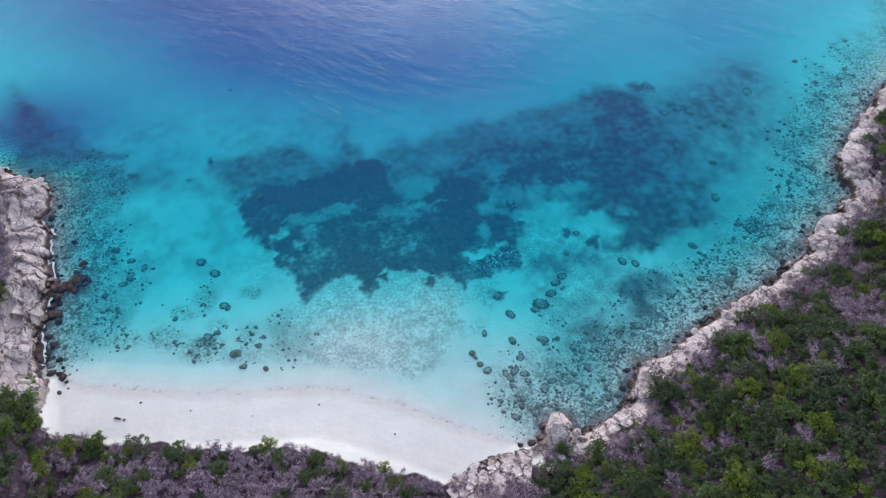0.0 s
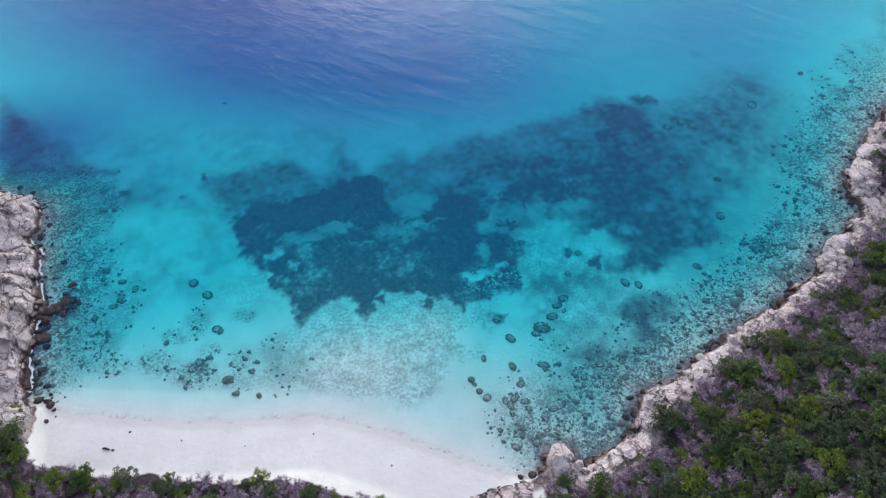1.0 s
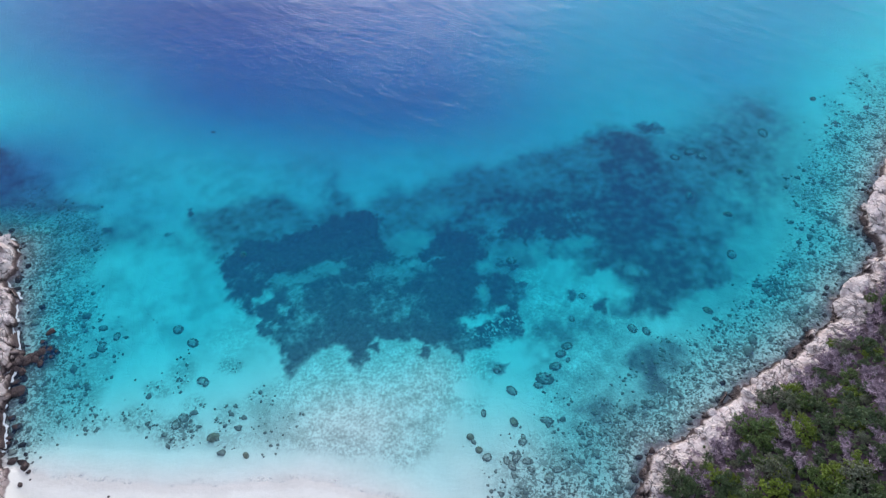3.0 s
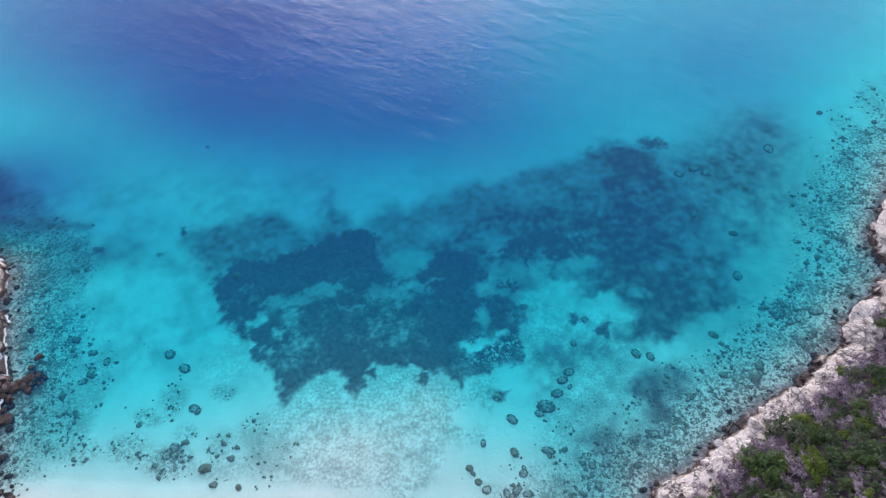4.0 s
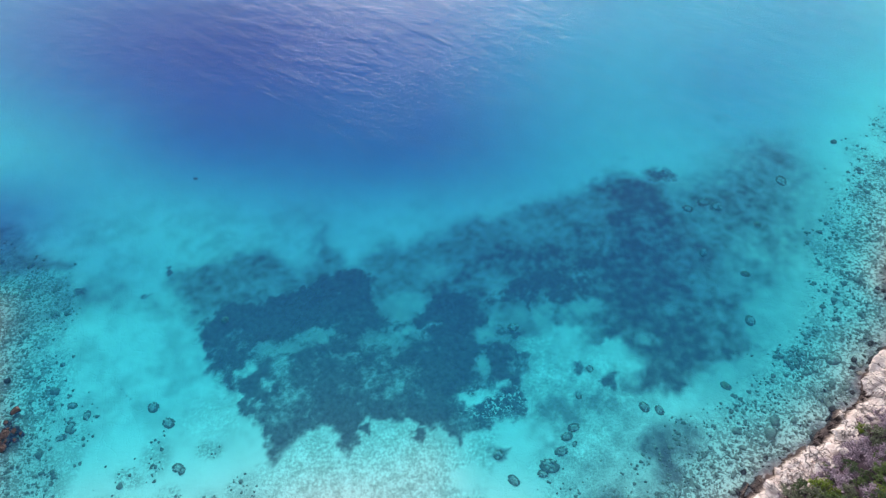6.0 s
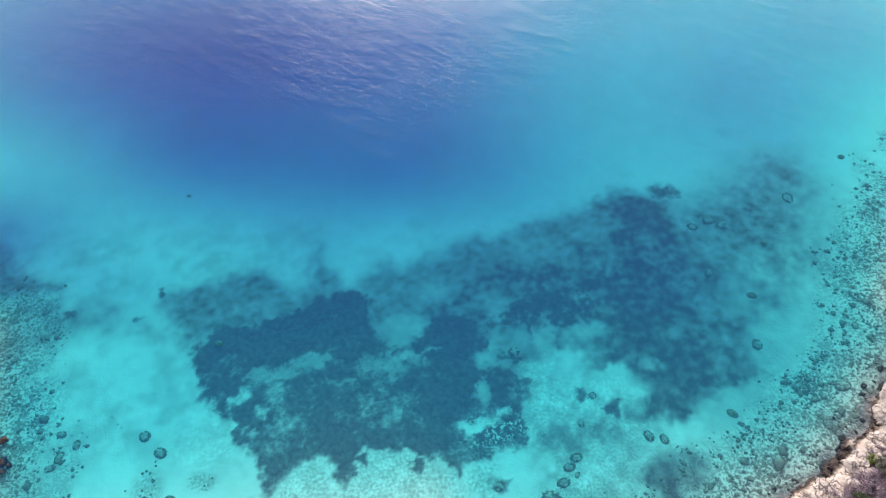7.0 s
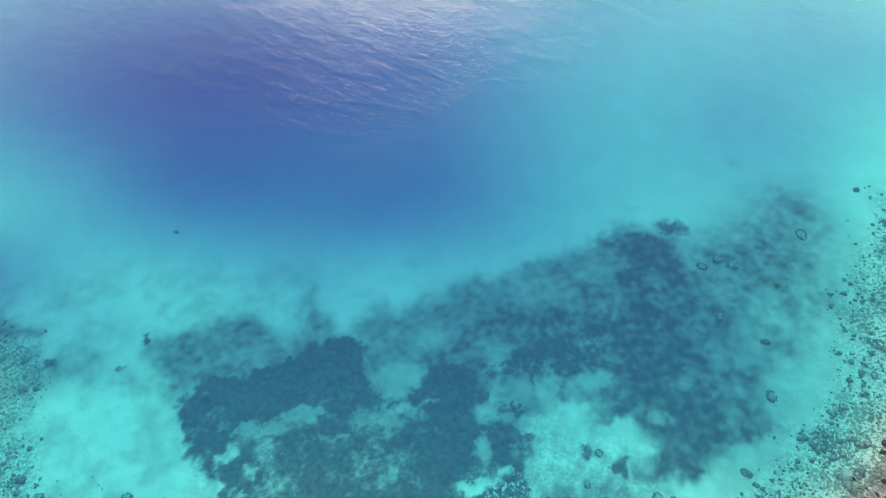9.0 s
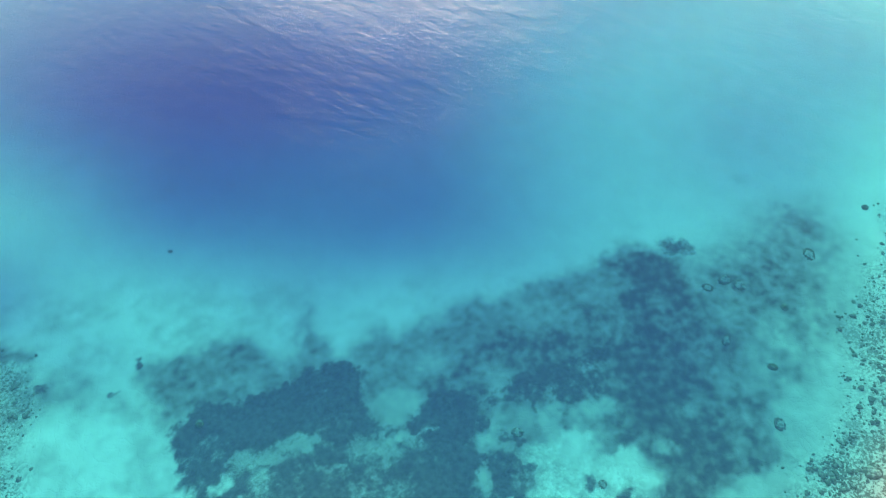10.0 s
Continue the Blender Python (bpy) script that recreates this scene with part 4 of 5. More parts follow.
# white wash where the sea meets the outer rocks
def wash_lines(rocks):
    bm = bmesh.new()
    r = random.Random(2)
    for ob in rocks:
        cut = bmesh.new()
        cut.from_mesh(ob.data)
        bmesh.ops.transform(cut, matrix=Matrix.Translation(ob.location) if ob in SEAWARD else ob.matrix_basis, verts=cut.verts)
        made = bmesh.ops.bisect_plane(cut, geom=cut.verts[:] + cut.edges[:] + cut.faces[:], plane_co=(0, 0, 0.012), plane_no=(0, 0, 1))["geom_cut"]
        centre = ob.location
        for e in made:
            if isinstance(e, bmesh.types.BMEdge):
                quad = []
                mid = (e.verts[0].co + e.verts[1].co) / 2
                inl, _ = shore_fields(np.array([mid.x]), np.array([mid.y]))
                if inl[0] > 0.4 or noise.noise(mid * 0.6) < -0.28:
                    continue
                for v in e.verts:
                    away = SEAWARD[ob] if ob in SEAWARD else Vector((v.co.x - centre.x, v.co.y - centre.y, 0)).normalized()
                    wide = 0.15 + 0.3 * max(0.0, noise.noise(v.co * 1.3) + 0.3)
                    quad.append((v.co - away * 0.05 + Vector((0, 0, 0.01)), v.co + away * wide))
                a, b = [[bm.verts.new(p) for p in pair] for pair in quad]
                bm.faces.new((a[0], a[1], b[1], b[0]))
        cut.free()
    return bm


m = Mat("sea_foam")
FOAM = m.finish(m.mix(m.ramp(m.noise(5.0, 4), 0.35, 0.65), (0.62, 0.70, 0.72), (0.88, 0.88, 0.87)), 0.7)
WASHED += [ob for ob in SEAWARD if ob.location.x < -50]
tagged(new("foam", mesh_of("foam", wash_lines(WASHED), FOAM)), "thin white foam lines where waves wash the rocks", "foam", kind="stuff")

# ---- coral heads and stones on the sea bed ----
def knobby_mesh(name, seed, material, lobes):
    """A coral head grown together from several rounded, pitted lobes."""
    r = random.Random(seed)
    bm = bmesh.new()
    for k in range(lobes):
        a, far = 2.4 * k + r.uniform(-0.6, 0.6), 0.82 * math.sqrt(k / lobes) * r.uniform(0.75, 1.1)
        c, size = Vector((far * math.cos(a), far * math.sin(a), 0.04 - 0.1 * far)), r.uniform(0.2, 0.42) * (1.15 if k == 0 else 1.0)
        made = bmesh.ops.create_icosphere(bm, subdivisions=2, radius=1.0)["verts"]
        for v in made:
            pits = noise.voronoi(v.co * 2.6 + Vector((seed, k, 0)))[0]
            v.co = c + Vector((v.co.x, v.co.y, 0.8 * v.co.z)) * size * (0.86 + 0.22 * (pits[1] - pits[0]) + 0.22 * noise.fractal(v.co * 1.4 + Vector((k, seed, 0)), 0.8, 2.2, 3))
    return mesh_of(name, bm, material)


HEADS = [knobby_mesh("coral_head", 60 + s, CORAL, 8 + s % 5) for s in range(8)]
PALE_HEADS = [rock_mesh("coral_head", 80 + s, PALE_CORAL, 3, 3, 0.16, 0.55) for s in range(3)]
# Ring colour holds both dark algae and the shade under each head's edge.
ALGAE_SHADE = coral_material("algae_and_shade", (0.15, 0.135, 0.125), (0.30, 0.27, 0.25), (0.40, 0.36, 0.33))


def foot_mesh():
    """A low uneven ring round the base of a coral head, coloured as algae plus undercut shade."""
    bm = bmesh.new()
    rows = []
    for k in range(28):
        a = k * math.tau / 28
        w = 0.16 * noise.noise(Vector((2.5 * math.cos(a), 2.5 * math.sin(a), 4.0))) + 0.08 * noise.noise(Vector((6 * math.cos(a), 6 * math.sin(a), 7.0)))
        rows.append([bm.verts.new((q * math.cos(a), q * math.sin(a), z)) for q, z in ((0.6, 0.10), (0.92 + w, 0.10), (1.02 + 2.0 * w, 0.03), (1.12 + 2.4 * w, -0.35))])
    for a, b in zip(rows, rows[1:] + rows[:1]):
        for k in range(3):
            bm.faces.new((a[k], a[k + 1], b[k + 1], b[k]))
    return mesh_of("overgrown_foot", bm, ALGAE_SHADE)


FOOT = foot_mesh()
MIDDLE_HEADS = [
    (11.5, 72.2, 0.71), (14.2, 52.0, 1.25), (13.3, 51.0, 0.62), (16.0, 53.8, 0.79), (16.9, 55.7, 0.72), (18.0, 56.9, 0.65), (17.8, 54.7, 0.40), (9.6, 50.3, 0.70),
    (10.4, 43.2, 0.59), (10.5, 43.9, 0.37), (8.1, 40.8, 0.58), (9.3, 41.1, 0.65), (8.7, 40.1, 0.65), (10.7, 40.7, 0.65), (11.1, 39.6, 0.50), (5.7, 41.3, 0.58),
    (5.6, 47.2, 0.46), (7.9, 53.6, 0.79), (27.7, 47.8, 0.76), (29.4, 48.1, 0.53), (28.5, 46.0, 0.45), (13.8, 46.0, 0.75), (45.7, 72.1, 0.88), (13.2, 38.5, 0.64),
    (14.4, 39.5, 0.57), (19.3, 61.3, 0.50), (21.4, 65.2, 0.59), (27.7, 59.4, 0.74), (29.6, 58.9, 0.73), (8.9, 34.4, 0.55), (19.1, 36.9, 0.49), (21.6, 45.8, 0.60),
]
OUTER_HEADS = [
    (-38.0, 61.6, 0.84), (-35.4, 59.3, 0.75), (-32.8, 53.2, 0.72), (-32.2, 52.8, 0.56), (-35.0, 46.9, 0.76), (-34.2, 47.9, 0.69), (-49.1, 62.2, 0.68),
    (-46.7, 60.7, 0.59), (-48.4, 59.3, 0.66), (-49.2, 57.7, 0.58), (-55.6, 47.6, 0.54), (-56.9, 46.6, 0.46), (-57.4, 47.6, 0.46), (-55.4, 43.6, 0.30),
    (51.2, 66.7, 0.60), (54.9, 65.4, 1.01), (54.4, 70.2, 0.52), (52.6, 69.4, 0.52), (19.1, 43.9, 0.52), (59.0, 98.7, 0.95), (42.0, 93.4, 0.74), (44.9, 94.6, 0.93),
    (46.7, 93.6, 0.93), (42.3, 84.6, 0.80), (60.3, 74.4, 0.50), (55.5, 66.0, 0.63), (51.9, 64.0, 0.47), (-41.1, 104.2, 0.40),
]
PALE_HEAD_PLACES = [(-30.6, 74.9, 0.60), (9.5, 45.9, 0.68), (3.7, 44.0, 0.52), (4.7, 42.3, 0.51), (39.3, 62.0, 0.70), (47.4, 80.2, 0.60), (52.1, 89.5, 0.62),
                    (-29.7, 45.0, 0.75), (-25.0, 42.4, 0.44), (71.2, 107.5, 0.60)]


def head(x, y, r, meshes, label):
    ob = new("coral_head", rng.choice(meshes))
    ob.matrix_basis = pose_scaled(x, y, float(ground_at(x, y)) + 0.12 * r, rng.uniform(0, 360), r * rng.uniform(0.9, 1.3), r * rng.uniform(0.7, 1.0), r * rng.uniform(0.8, 1.0))
    part("overgrown_foot", FOOT, ob, "dark foot ring of the coral head, algae and painted undercut shade")
    return tagged(ob, label, "coral", "coral heads in the bay")


for x, y, r in MIDDLE_HEADS + OUTER_HEADS:
    head(x, y, 0.88 * r, HEADS, "dark rounded coral head on the sea bed")
for x, y, r in PALE_HEAD_PLACES:
    head(x, y, r * 0.9, PALE_HEADS, "pale tan rounded coral head on the sea bed")


def scatter_stuff(name, places, base, material, label, category):
    """Many small stones too small to tell apart, as one mesh: places of x, y, z, size, turn."""
    co = np.array([v.co for v in base.vertices])
    faces = np.array([p.vertices for p in base.polygons])
    places = np.asarray(places, float)
    c, s = np.cos(places[:, 4])[:, None], np.sin(places[:, 4])[:, None]
    wide = places[:, 3][:, None]
    x = places[:, 0][:, None] + wide * (co[:, 0] * c - 0.75 * co[:, 1] * s)
    y = places[:, 1][:, None] + wide * (co[:, 0] * s + 0.75 * co[:, 1] * c)
    z = places[:, 2][:, None] + wide * co[:, 2]
    verts = np.stack([x, y, z], -1).reshape(-1, 3)
    tris = (faces[None] + (np.arange(len(places)) * len(co))[:, None, None]).reshape(-1, 3)
    mesh = bpy.data.meshes.new(name)
    mesh.vertices.add(len(verts))
    mesh.vertices.foreach_set("co", verts.ravel())
    mesh.loops.add(len(tris) * 3)
    mesh.loops.foreach_set("vertex_index", tris.ravel().astype(np.int32))
    mesh.polygons.add(len(tris))
    mesh.polygons.foreach_set("loop_start", np.arange(0, len(tris) * 3, 3, dtype=np.int32))
    mesh.update(calc_edges=True)
    mesh.materials.append(material)
    return tagged(new(name, mesh), label, category, kind="stuff")


def rubble_places(count, seed, wanted, size):
    """Random places on the sea bed, kept where the cover wanted(x, y, off shore) is high."""
    r = np.random.RandomState(seed)
    x, y = r.uniform(-72, 84, count), r.uniform(31, 118, count)
    inl, sandy = shore_fields(x, y)
    ok = (inl < -0.6) & (r.uniform(0, 1, count) < wanted(x, y, -inl, sandy))
    x, y = x[ok], y[ok]
    r2 = size * np.exp(r.normal(0, 0.45, len(x)))
    return np.stack([x, y, ground_at(x, y) + 0.1 * r2, r2, r.uniform(0, 6.3, len(x))], 1)


STONES = [rock_mesh("coral_stone", 95 + k, RUBBLE, 2, 2, 0.62, 0.5, 2.2, False) for k in range(3)]
CHIP = rock_mesh("coral_chip", 99, RUBBLE, 1, 0, 0.45, 0.5, 2.0, False)
for k, stone in enumerate(STONES):
    scatter_stuff("coral_stones", rubble_places(9000, 5 + k, rubble_cover, 0.20), stone, RUBBLE, "dark broken coral stones strewn over the sea bed", "coral rubble")
scatter_stuff("coral_chips", rubble_places(90000, 16, rubble_cover, 0.13), CHIP, RUBBLE, "small dark coral fragments on pale sand", "coral rubble")


# ---- things washed up on the sand ----
def driftwood(x, y, length, turn):
    bm = bmesh.new()
    r = random.Random(int(x * 10))
    pts = [Vector((length * (u - 0.5), 0.05 * math.sin(5 * u), 0.03 * math.sin(9 * u))) for u in (0, 0.25, 0.5, 0.75, 1)]
    for a, b, ra, rb in zip(pts, pts[1:], (0.09, 0.13, 0.14, 0.12), (0.13, 0.14, 0.12, 0.06)):
        ring = 8
        rows = [[bm.verts.new(p + Vector((0, q * math.cos(k * math.tau / ring), q * math.sin(k * math.tau / ring)))) for k in range(ring)] for p, q in ((a, ra), (b, rb))]
        for k in range(ring):
            bm.faces.new((rows[0][k], rows[0][(k + 1) % ring], rows[1][(k + 1) % ring], rows[1][k]))
        for row in rows:
            bm.faces.new(row)
    ob = new("driftwood", mesh_of("driftwood", bm, BARK))
    ob.matrix_basis = pose(x, y, float(ground_at(x, y)) + 0.09, 0, 0, turn)
    return tagged(ob, "short dark driftwood log lying on white sand", "driftwood")


driftwood(-43.2, 35.3, 1.0, -8)
driftwood(-42.3, 35.1, 0.35, 40)
for x, y, r in ((-40.9, 37.6, 0.16), (-33.9, 36.2, 0.12), (-17.0, 36.6, 0.14), (-6.8, 32.2, 0.14), (-25.6, 35.2, 0.10), (-52.0, 41.0, 0.3), (-51.4, 40.0, 0.16), (-53.4, 43.4, 0.3), (-54.4, 42.6, 0.26)):
    ob = new("beach_stone", rng.choice(ROUND))
    ob.matrix_basis = pose_scaled(x, y, float(ground_at(x, y)) + 0.3 * r, rng.uniform(0, 360), r, r * 0.8, r * 0.8)
    tagged(ob, "small dark stone lying on the white sand", "stone", "stones on the beach")

# ---- plants ----
def tube(bm, points, radii, sides=4):
    rings = []
    for k, (p, r) in enumerate(zip(points, radii)):
        ahead = (points[min(k + 1, len(points) - 1)] - points[max(k - 1, 0)]).normalized()
        side = ahead.orthogonal().normalized()
        other = ahead.cross(side)
        rings.append([bm.verts.new(p + (side * math.cos(a) + other * math.sin(a)) * r) for a in (2 * math.pi * s / sides for s in range(sides))])
    for a, b in zip(rings, rings[1:]):
        for s in range(sides):
            bm.faces.new((a[s], a[(s + 1) % sides], b[(s + 1) % sides], b[s]))


def crown_and_stem(seed, lobes, leaves, leaf, height, material, name="shrub"):
    """A bush of about one metre half width: stems that fork into lobes, each lobe clad with leaf sprays."""
    r = random.Random(seed)
    stem, crown = bmesh.new(), bmesh.new()
    tops = []
    for k in range(lobes):
        a, far = 2.4 * k + r.uniform(-0.4, 0.4), 0.86 * math.sqrt((k + 0.3) / lobes) + r.uniform(-0.12, 0.12)
        c = Vector((far * math.cos(a), far * math.sin(a), height * (1.0 - 0.45 * far) + r.uniform(-0.25, 0.2)))
        tops.append((c, r.uniform(0.14, 0.30)))
        knee = Vector((c.x * 0.35, c.y * 0.35, c.z * 0.45))
        tube(stem, [Vector((0.04 * math.cos(a), 0.04 * math.sin(a), -0.3)), knee, c], [0.05, 0.035, 0.012], 4)
    for c, size in tops:
        for _ in range(leaves // lobes):
            d = Vector((r.gauss(0, 1), r.gauss(0, 1), r.gauss(0.35, 0.9))).normalized()
            p = c + d * size * r.uniform(0.55, 1.08)
            n = (d + Vector((r.uniform(-0.7, 0.7), r.uniform(-0.7, 0.7), r.uniform(0.0, 0.9)))).normalized()
            u = n.orthogonal().normalized()
            u = Matrix.Rotation(r.uniform(0, 6.28), 3, n) @ u
            v = n.cross(u)
            w, l = leaf * r.uniform(0.4, 0.8), leaf * r.uniform(1.0, 2.0)
            a = crown.verts.new(p - u * l)
            b = crown.verts.new(p + v * w + n * 0.03)
            e = crown.verts.new(p + u * l - n * 0.25 * l)
            f = crown.verts.new(p - v * w + n * 0.03)
            crown.faces.new((a, b, e))
            crown.faces.new((a, e, f))
    return mesh_of("stem", stem, BARK), mesh_of("crown", crown, material, False)


def dry_twigs(seed, stems=9, per=42):
    """A leafless thorny bush: forked stems with a haze of thin twigs, each a sliver."""
    r = random.Random(seed)
    stem, twigs = bmesh.new(), bmesh.new()
    for k in range(stems):
        a, far = r.uniform(0, 6.28), r.uniform(0.2, 0.8)
        tip = Vector((far * math.cos(a), far * math.sin(a), r.uniform(0.4, 0.95)))
        knee = Vector((tip.x * 0.4, tip.y * 0.4, tip.z * 0.55))
        tube(stem, [Vector((0, 0, -0.2)), knee, tip], [0.045, 0.03, 0.012], 3)
        for _ in range(per):
            p = knee.lerp(tip, r.uniform(0.1, 1.05)) + Vector((r.gauss(0, 0.1), r.gauss(0, 0.1), r.gauss(0, 0.07)))
            d = Vector((r.gauss(0, 1), r.gauss(0, 1), r.gauss(0.35, 0.8))).normalized()
            side = d.cross(Vector((r.gauss(0, 1), r.gauss(0, 1), r.gauss(0, 1)))).normalized() * r.uniform(0.016, 0.034)
            twigs.faces.new([twigs.verts.new(q) for q in (p - side, p + side, p + d * r.uniform(0.18, 0.42))])
    return mesh_of("stem", stem, DRY, False), mesh_of("branchwork", twigs, DRY, False)


def plant(name, kit, label, category, group):
    base = new(name)
    part("stem", kit[0], base)
    part("crown" if name == "shrub" else "branchwork", kit[1], base)
    return tagged(base, label, category, group)


veg = random.Random(12)
far_off = (0, 0, -400)
KINDS = []
for material, label, weight, kits in (
    (LEAF_DARK, "dense dark green shrub on the hillside", 0.34, 3), (LEAF_MID, "leafy green shrub on the hillside", 0.34, 3),
    (LEAF_LIME, "bright yellow-green shrub among darker scrub", 0.11, 2), (LEAF_GREY, "sparse grey-green shrub among dry scrub", 0.14, 2)):
    for k in range(kits):
        seed = len(KINDS) * 7 + 5
        KINDS.append((crown_and_stem(seed, 24 if k else 17, 560, 0.069, 0.95, material), label, weight / kits))
DRY_KITS = [dry_twigs(s) for s in (3, 8, 14, 21)]


def spots(count, gap, inside, tries=40000, seed=1, box=(-84, 92, 12, 112)):
    """Random places in the plan that keep a distance from each other."""
    r = np.random.RandomState(seed)
    x, y = r.uniform(box[0], box[1], tries), r.uniform(box[2], box[3], tries)
    inl, sandy = shore_fields(x, y)
    ok = inside(x, y, inl, sandy)
    kept, cells = [], {}
    for px, py, pi, ps in zip(x[ok], y[ok], inl[ok], sandy[ok]):
        key = (int(px // gap), int(py // gap))
        if any(math.hypot(px - q[0], py - q[1]) < gap for a in (-1, 0, 1) for b in (-1, 0, 1) for q in cells.get((key[0] + a, key[1] + b), ())):
            continue
        cells.setdefault(key, []).append((px, py))
        kept.append((px, py, pi, ps))
        if len(kept) >= count:
            break
    return kept


def in_sight(x, y):
    """The part of the land that the flight looks over."""
    return (np.abs(x) < 34 + 0.56 * y + 10) & (y > 13 - 0.0 * x)


def scrub(x, y, inl, sandy):
    slabs = ((x - 6.0) / 6.8) ** 2 + ((y - 27.6) / 3.0) ** 2 < 1
    return in_sight(x, y) & ~slabs & (inl > np.where(sandy > 0.5, 7.9 + sand_reach(x), np.where(x < 0, 4.6, 2.9))) & (inl < np.where(x < 0, 26, 48))


def dry_share(x, y, inl, sandy):
    """Share of leafless scrub: high behind the beach and by the rocks, low on the hill."""
    patch = fbm(np.array([x]), np.array([y]), 0.12, 3, 77)[0]
    base = (0.78 if x > -36 else 0.48) if sandy > 0.5 else (0.62 if inl < 5.5 else 0.24)
    return base + (patch - 0.5) * 1.5


FAR_SCRUB = []


def place_scrub():
    greens = dries = 0
    found = spots(2200, 1.2, scrub, 90000)
    found.sort(key=lambda p: math.hypot(p[0] - 25, p[1] - 30) if p[0] > 8 else 0.6 * math.hypot(p[0] + 22, p[1] - 28))
    for x, y, inl, sandy in found:
        z = float(ground_at(x, y))
        if veg.random() < dry_share(x, y, inl, sandy):
            s = veg.uniform(0.9, 1.7)
            m = pose_scaled(x, y, z - 0.05, veg.uniform(0, 360), s, s, s * veg.uniform(0.7, 1.0))
            kit = veg.choice(DRY_KITS)
            dries += 1
            if dries <= 290:
                plant("dry_shrub", kit, "leafless purplish-grey dry shrub with thin twigs", "shrub", "dry shrubs").matrix_basis = m
                continue
        else:
            lime = fbm(np.array([x]), np.array([y]), 0.1, 2, 31)[0]
            kit, label, _ = veg.choices(KINDS, [w * (1.8 if "yellow" in l and lime > 0.5 else 1.0) for _, l, w in KINDS])[0]
            s = (0.7 + 1.5 * veg.random() ** 2.2) * (0.85 if sandy > 0.5 else 1.0)
            m = pose_scaled(x, y, z - 0.05, veg.uniform(0, 360), s, s, s * veg.uniform(0.8, 1.15))
            greens += 1
            if greens <= 298:
                plant("shrub", kit, label, "shrub", "green shrubs").matrix_basis = m
                continue
        FAR_SCRUB.extend((mesh, m) for mesh in kit)


place_scrub()
EDGE_BUSHES = ((-53.6, 35.2, 2.4), (-55.6, 34.0, 1.5), (-55.0, 38.2, 1.3), (-55.9, 40.0, 1.2), (-56.8, 37.0, 1.8), (-54.4, 37.0, 1.0), (-39.9, 30.4, 1.1), (-22.6, 30.6, 1.3), (-20.8, 28.8, 1.3), (-16.3, 28.3, 1.2), (-13.1, 27.2, 1.0), (-7.9, 27.4, 0.9),
               (-40.9, 26.6, 1.4), (-36.1, 26.4, 1.3), (-31.2, 27.7, 1.1), (-47.7, 30.6, 1.8), (-44.4, 31.2, 1.7), (-53.7, 31.5, 2.0), (-48.7, 27.1, 1.6))
for k, (x, y, s) in enumerate(EDGE_BUSHES):
    plant("shrub", KINDS[(4, 5, 6, 7)[k % 4]][0], "leafy green shrub at the edge of the sand", "shrub", "green shrubs").matrix_basis = pose_scaled(x, y, float(ground_at(x, y)) - 0.05, 40 * x, s, s, s)


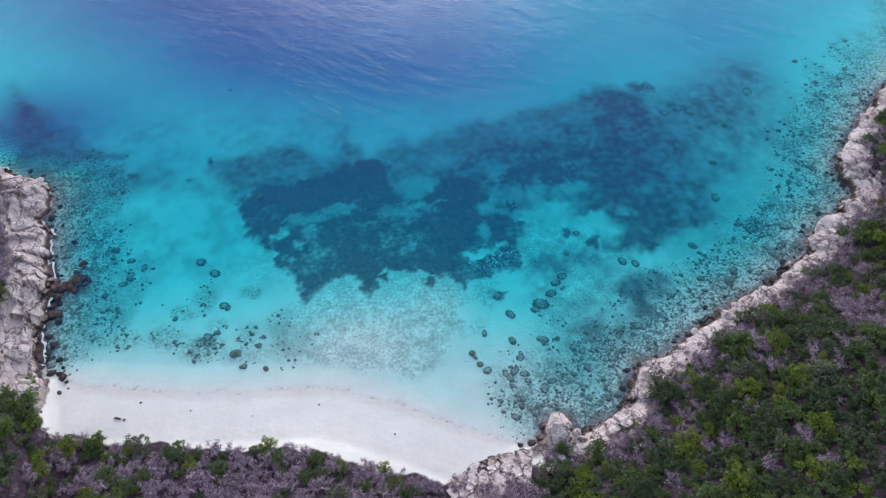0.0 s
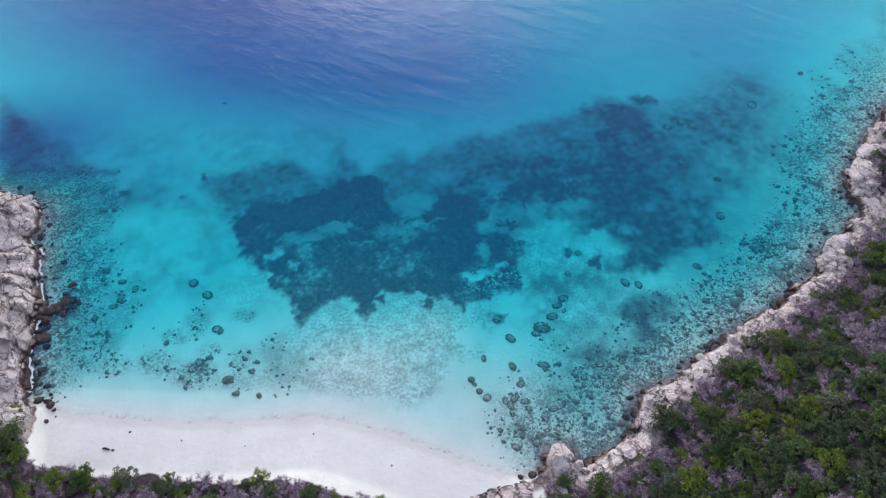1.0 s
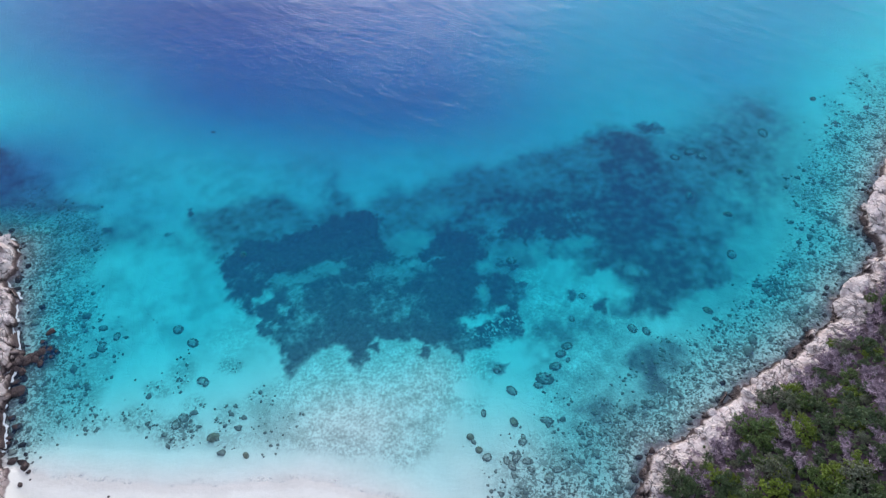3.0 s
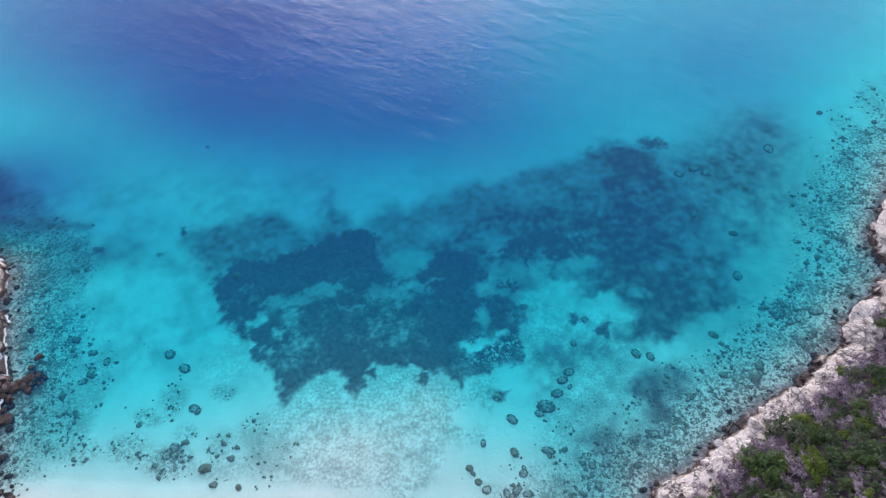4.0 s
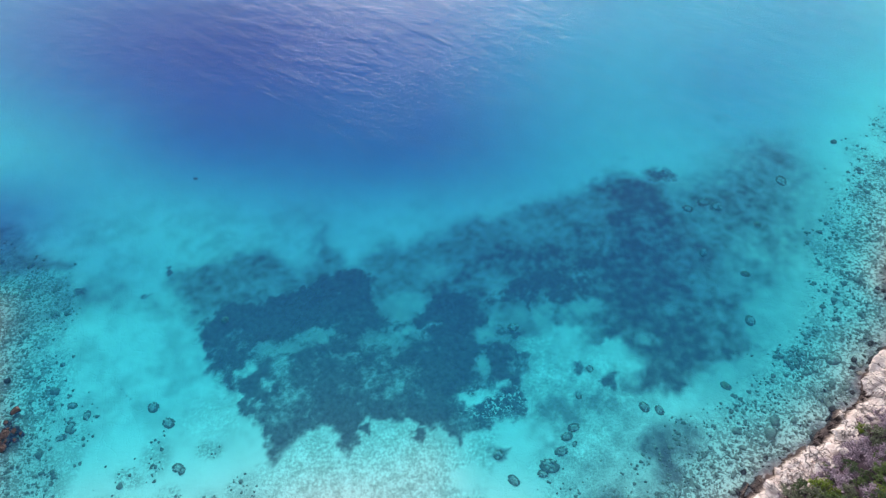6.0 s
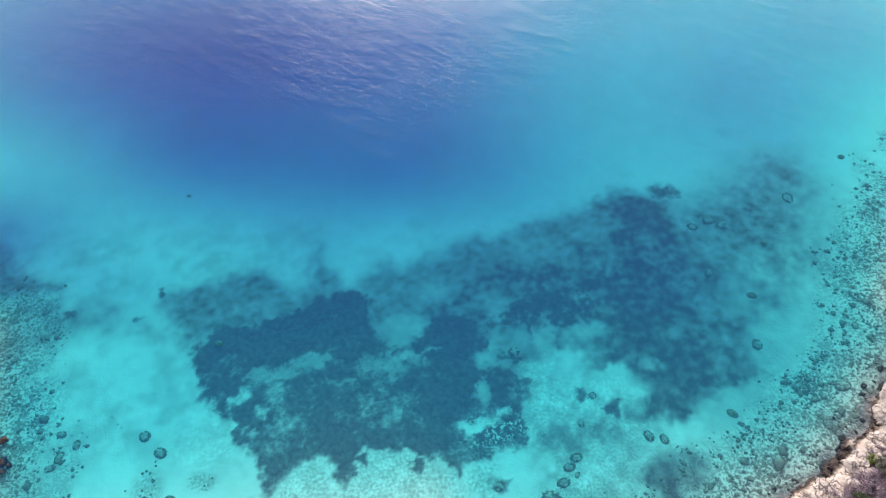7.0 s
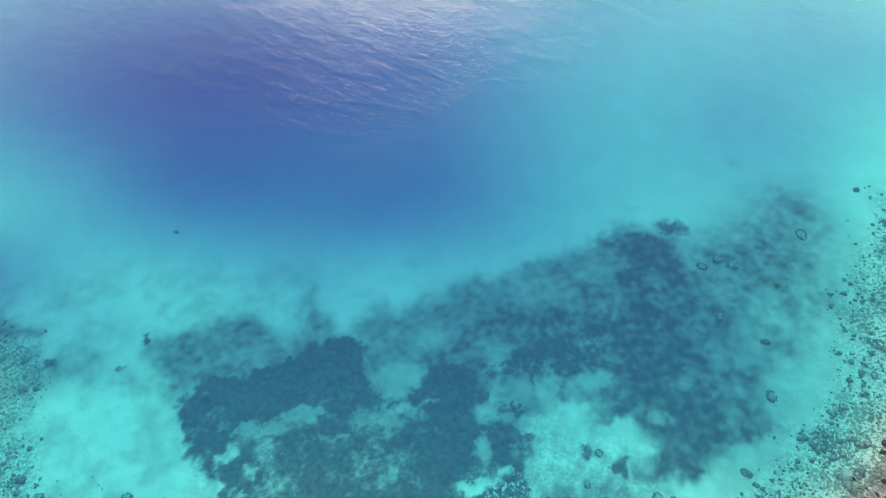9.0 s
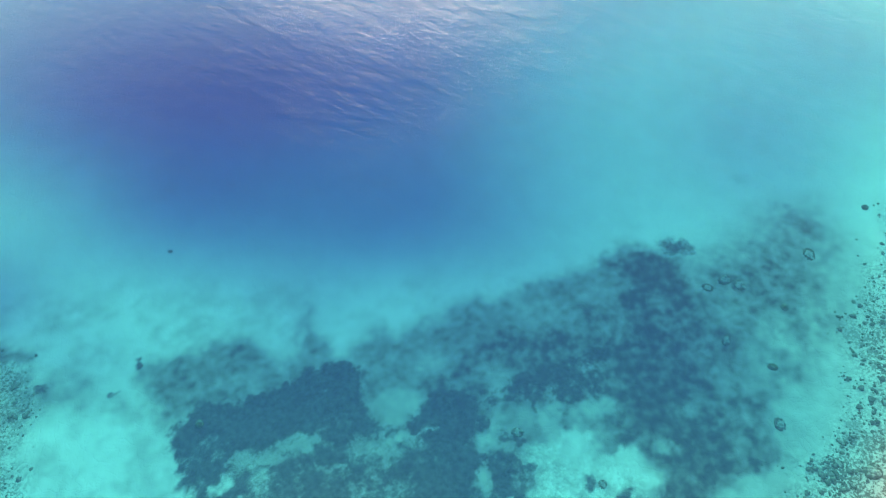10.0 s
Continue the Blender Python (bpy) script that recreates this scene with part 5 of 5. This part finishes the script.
def join_copies(name, copies, label, category):
    """Copies of some meshes, each at its pose, as one mesh with their materials."""
    mats, verts, tris, which, base = [], [], [], [], 0
    cache = {}
    for mesh, m in copies:
        if mesh.name not in cache:
            mesh.calc_loop_triangles()
            cache[mesh.name] = (np.array([v.co for v in mesh.vertices]), np.array([t.vertices for t in mesh.loop_triangles]), mesh.materials[0])
        co, faces, material = cache[mesh.name]
        if material not in mats:
            mats.append(material)
        turn = np.array(m.to_3x3())
        verts.append(co @ turn.T + np.array(m.translation))
        tris.append(faces + base)
        which.append(np.full(len(faces), mats.index(material)))
        base += len(co)
    verts, tris, which = np.concatenate(verts), np.concatenate(tris), np.concatenate(which)
    mesh = bpy.data.meshes.new(name)
    mesh.vertices.add(len(verts))
    mesh.vertices.foreach_set("co", verts.ravel())
    mesh.loops.add(len(tris) * 3)
    mesh.loops.foreach_set("vertex_index", tris.ravel().astype(np.int32))
    mesh.polygons.add(len(tris))
    mesh.polygons.foreach_set("loop_start", np.arange(0, len(tris) * 3, 3, dtype=np.int32))
    for material in mats:
        mesh.materials.append(material)
    mesh.polygons.foreach_set("material_index", which.astype(np.int32))
    mesh.update(calc_edges=True)
    return tagged(new(name, mesh), label, category, kind="stuff")


if FAR_SCRUB:
    join_copies("far_scrub", FAR_SCRUB, "mixed green and dry scrub on the far slopes", "scrub")

# low growth between the shrubs
LOW_GREEN = [crown_and_stem(200 + k, 7, 112, 0.115, 0.55, mat)[1] for k, mat in enumerate((LEAF_DARK, LEAF_MID, LEAF_GREY))]
LOW_DRY = [dry_twigs(s, 6, 45)[1] for s in (31, 37)]
low = []
for x, y, inl, sandy in spots(1650, 1.0, lambda x, y, i, s: scrub(x, y, i + 0.8, s), seed=9):
    if sandy > 0.5 and veg.random() < 0.5:
        continue
    s = veg.uniform(0.6, 1.1)
    kit = veg.choice(LOW_DRY if sandy > 0.5 and veg.random() < 0.5 or veg.random() < dry_share(x, y, inl, sandy) + 0.02 else LOW_GREEN)
    low.append((kit, pose_scaled(x, y, float(ground_at(x, y)) - 0.05, veg.uniform(0, 360), s, s, s * 0.8)))
join_copies("undergrowth", low, "low green and dry growth between the shrubs", "undergrowth")

# the hill goes on behind the start of the flight
SPARE = [crown_and_stem(300 + k, 8, 150, 0.14, 0.9, mat)[1] for k, mat in enumerate((LEAF_DARK, LEAF_MID, LEAF_GREY))] + [dry_twigs(41, 7, 22)[1]]
behind = []
for x, y, inl, sandy in spots(420, 3.2, lambda x, y, i, s: (i > 20) & (y < 13.2), seed=17, box=(-75, 75, -30, 13.2)):
    s = veg.uniform(1.6, 2.6)
    behind.append((veg.choice(SPARE), pose_scaled(x, y, float(ground_at(x, y)) - 0.05, veg.uniform(0, 360), s, s, s)))
join_copies("hill_scrub", behind, "mixed green and dry scrub up the hill", "scrub")
join_copies("waterline_rocks", WET_ROCKS, "small dark wet rocks along the waterline", "rocks")
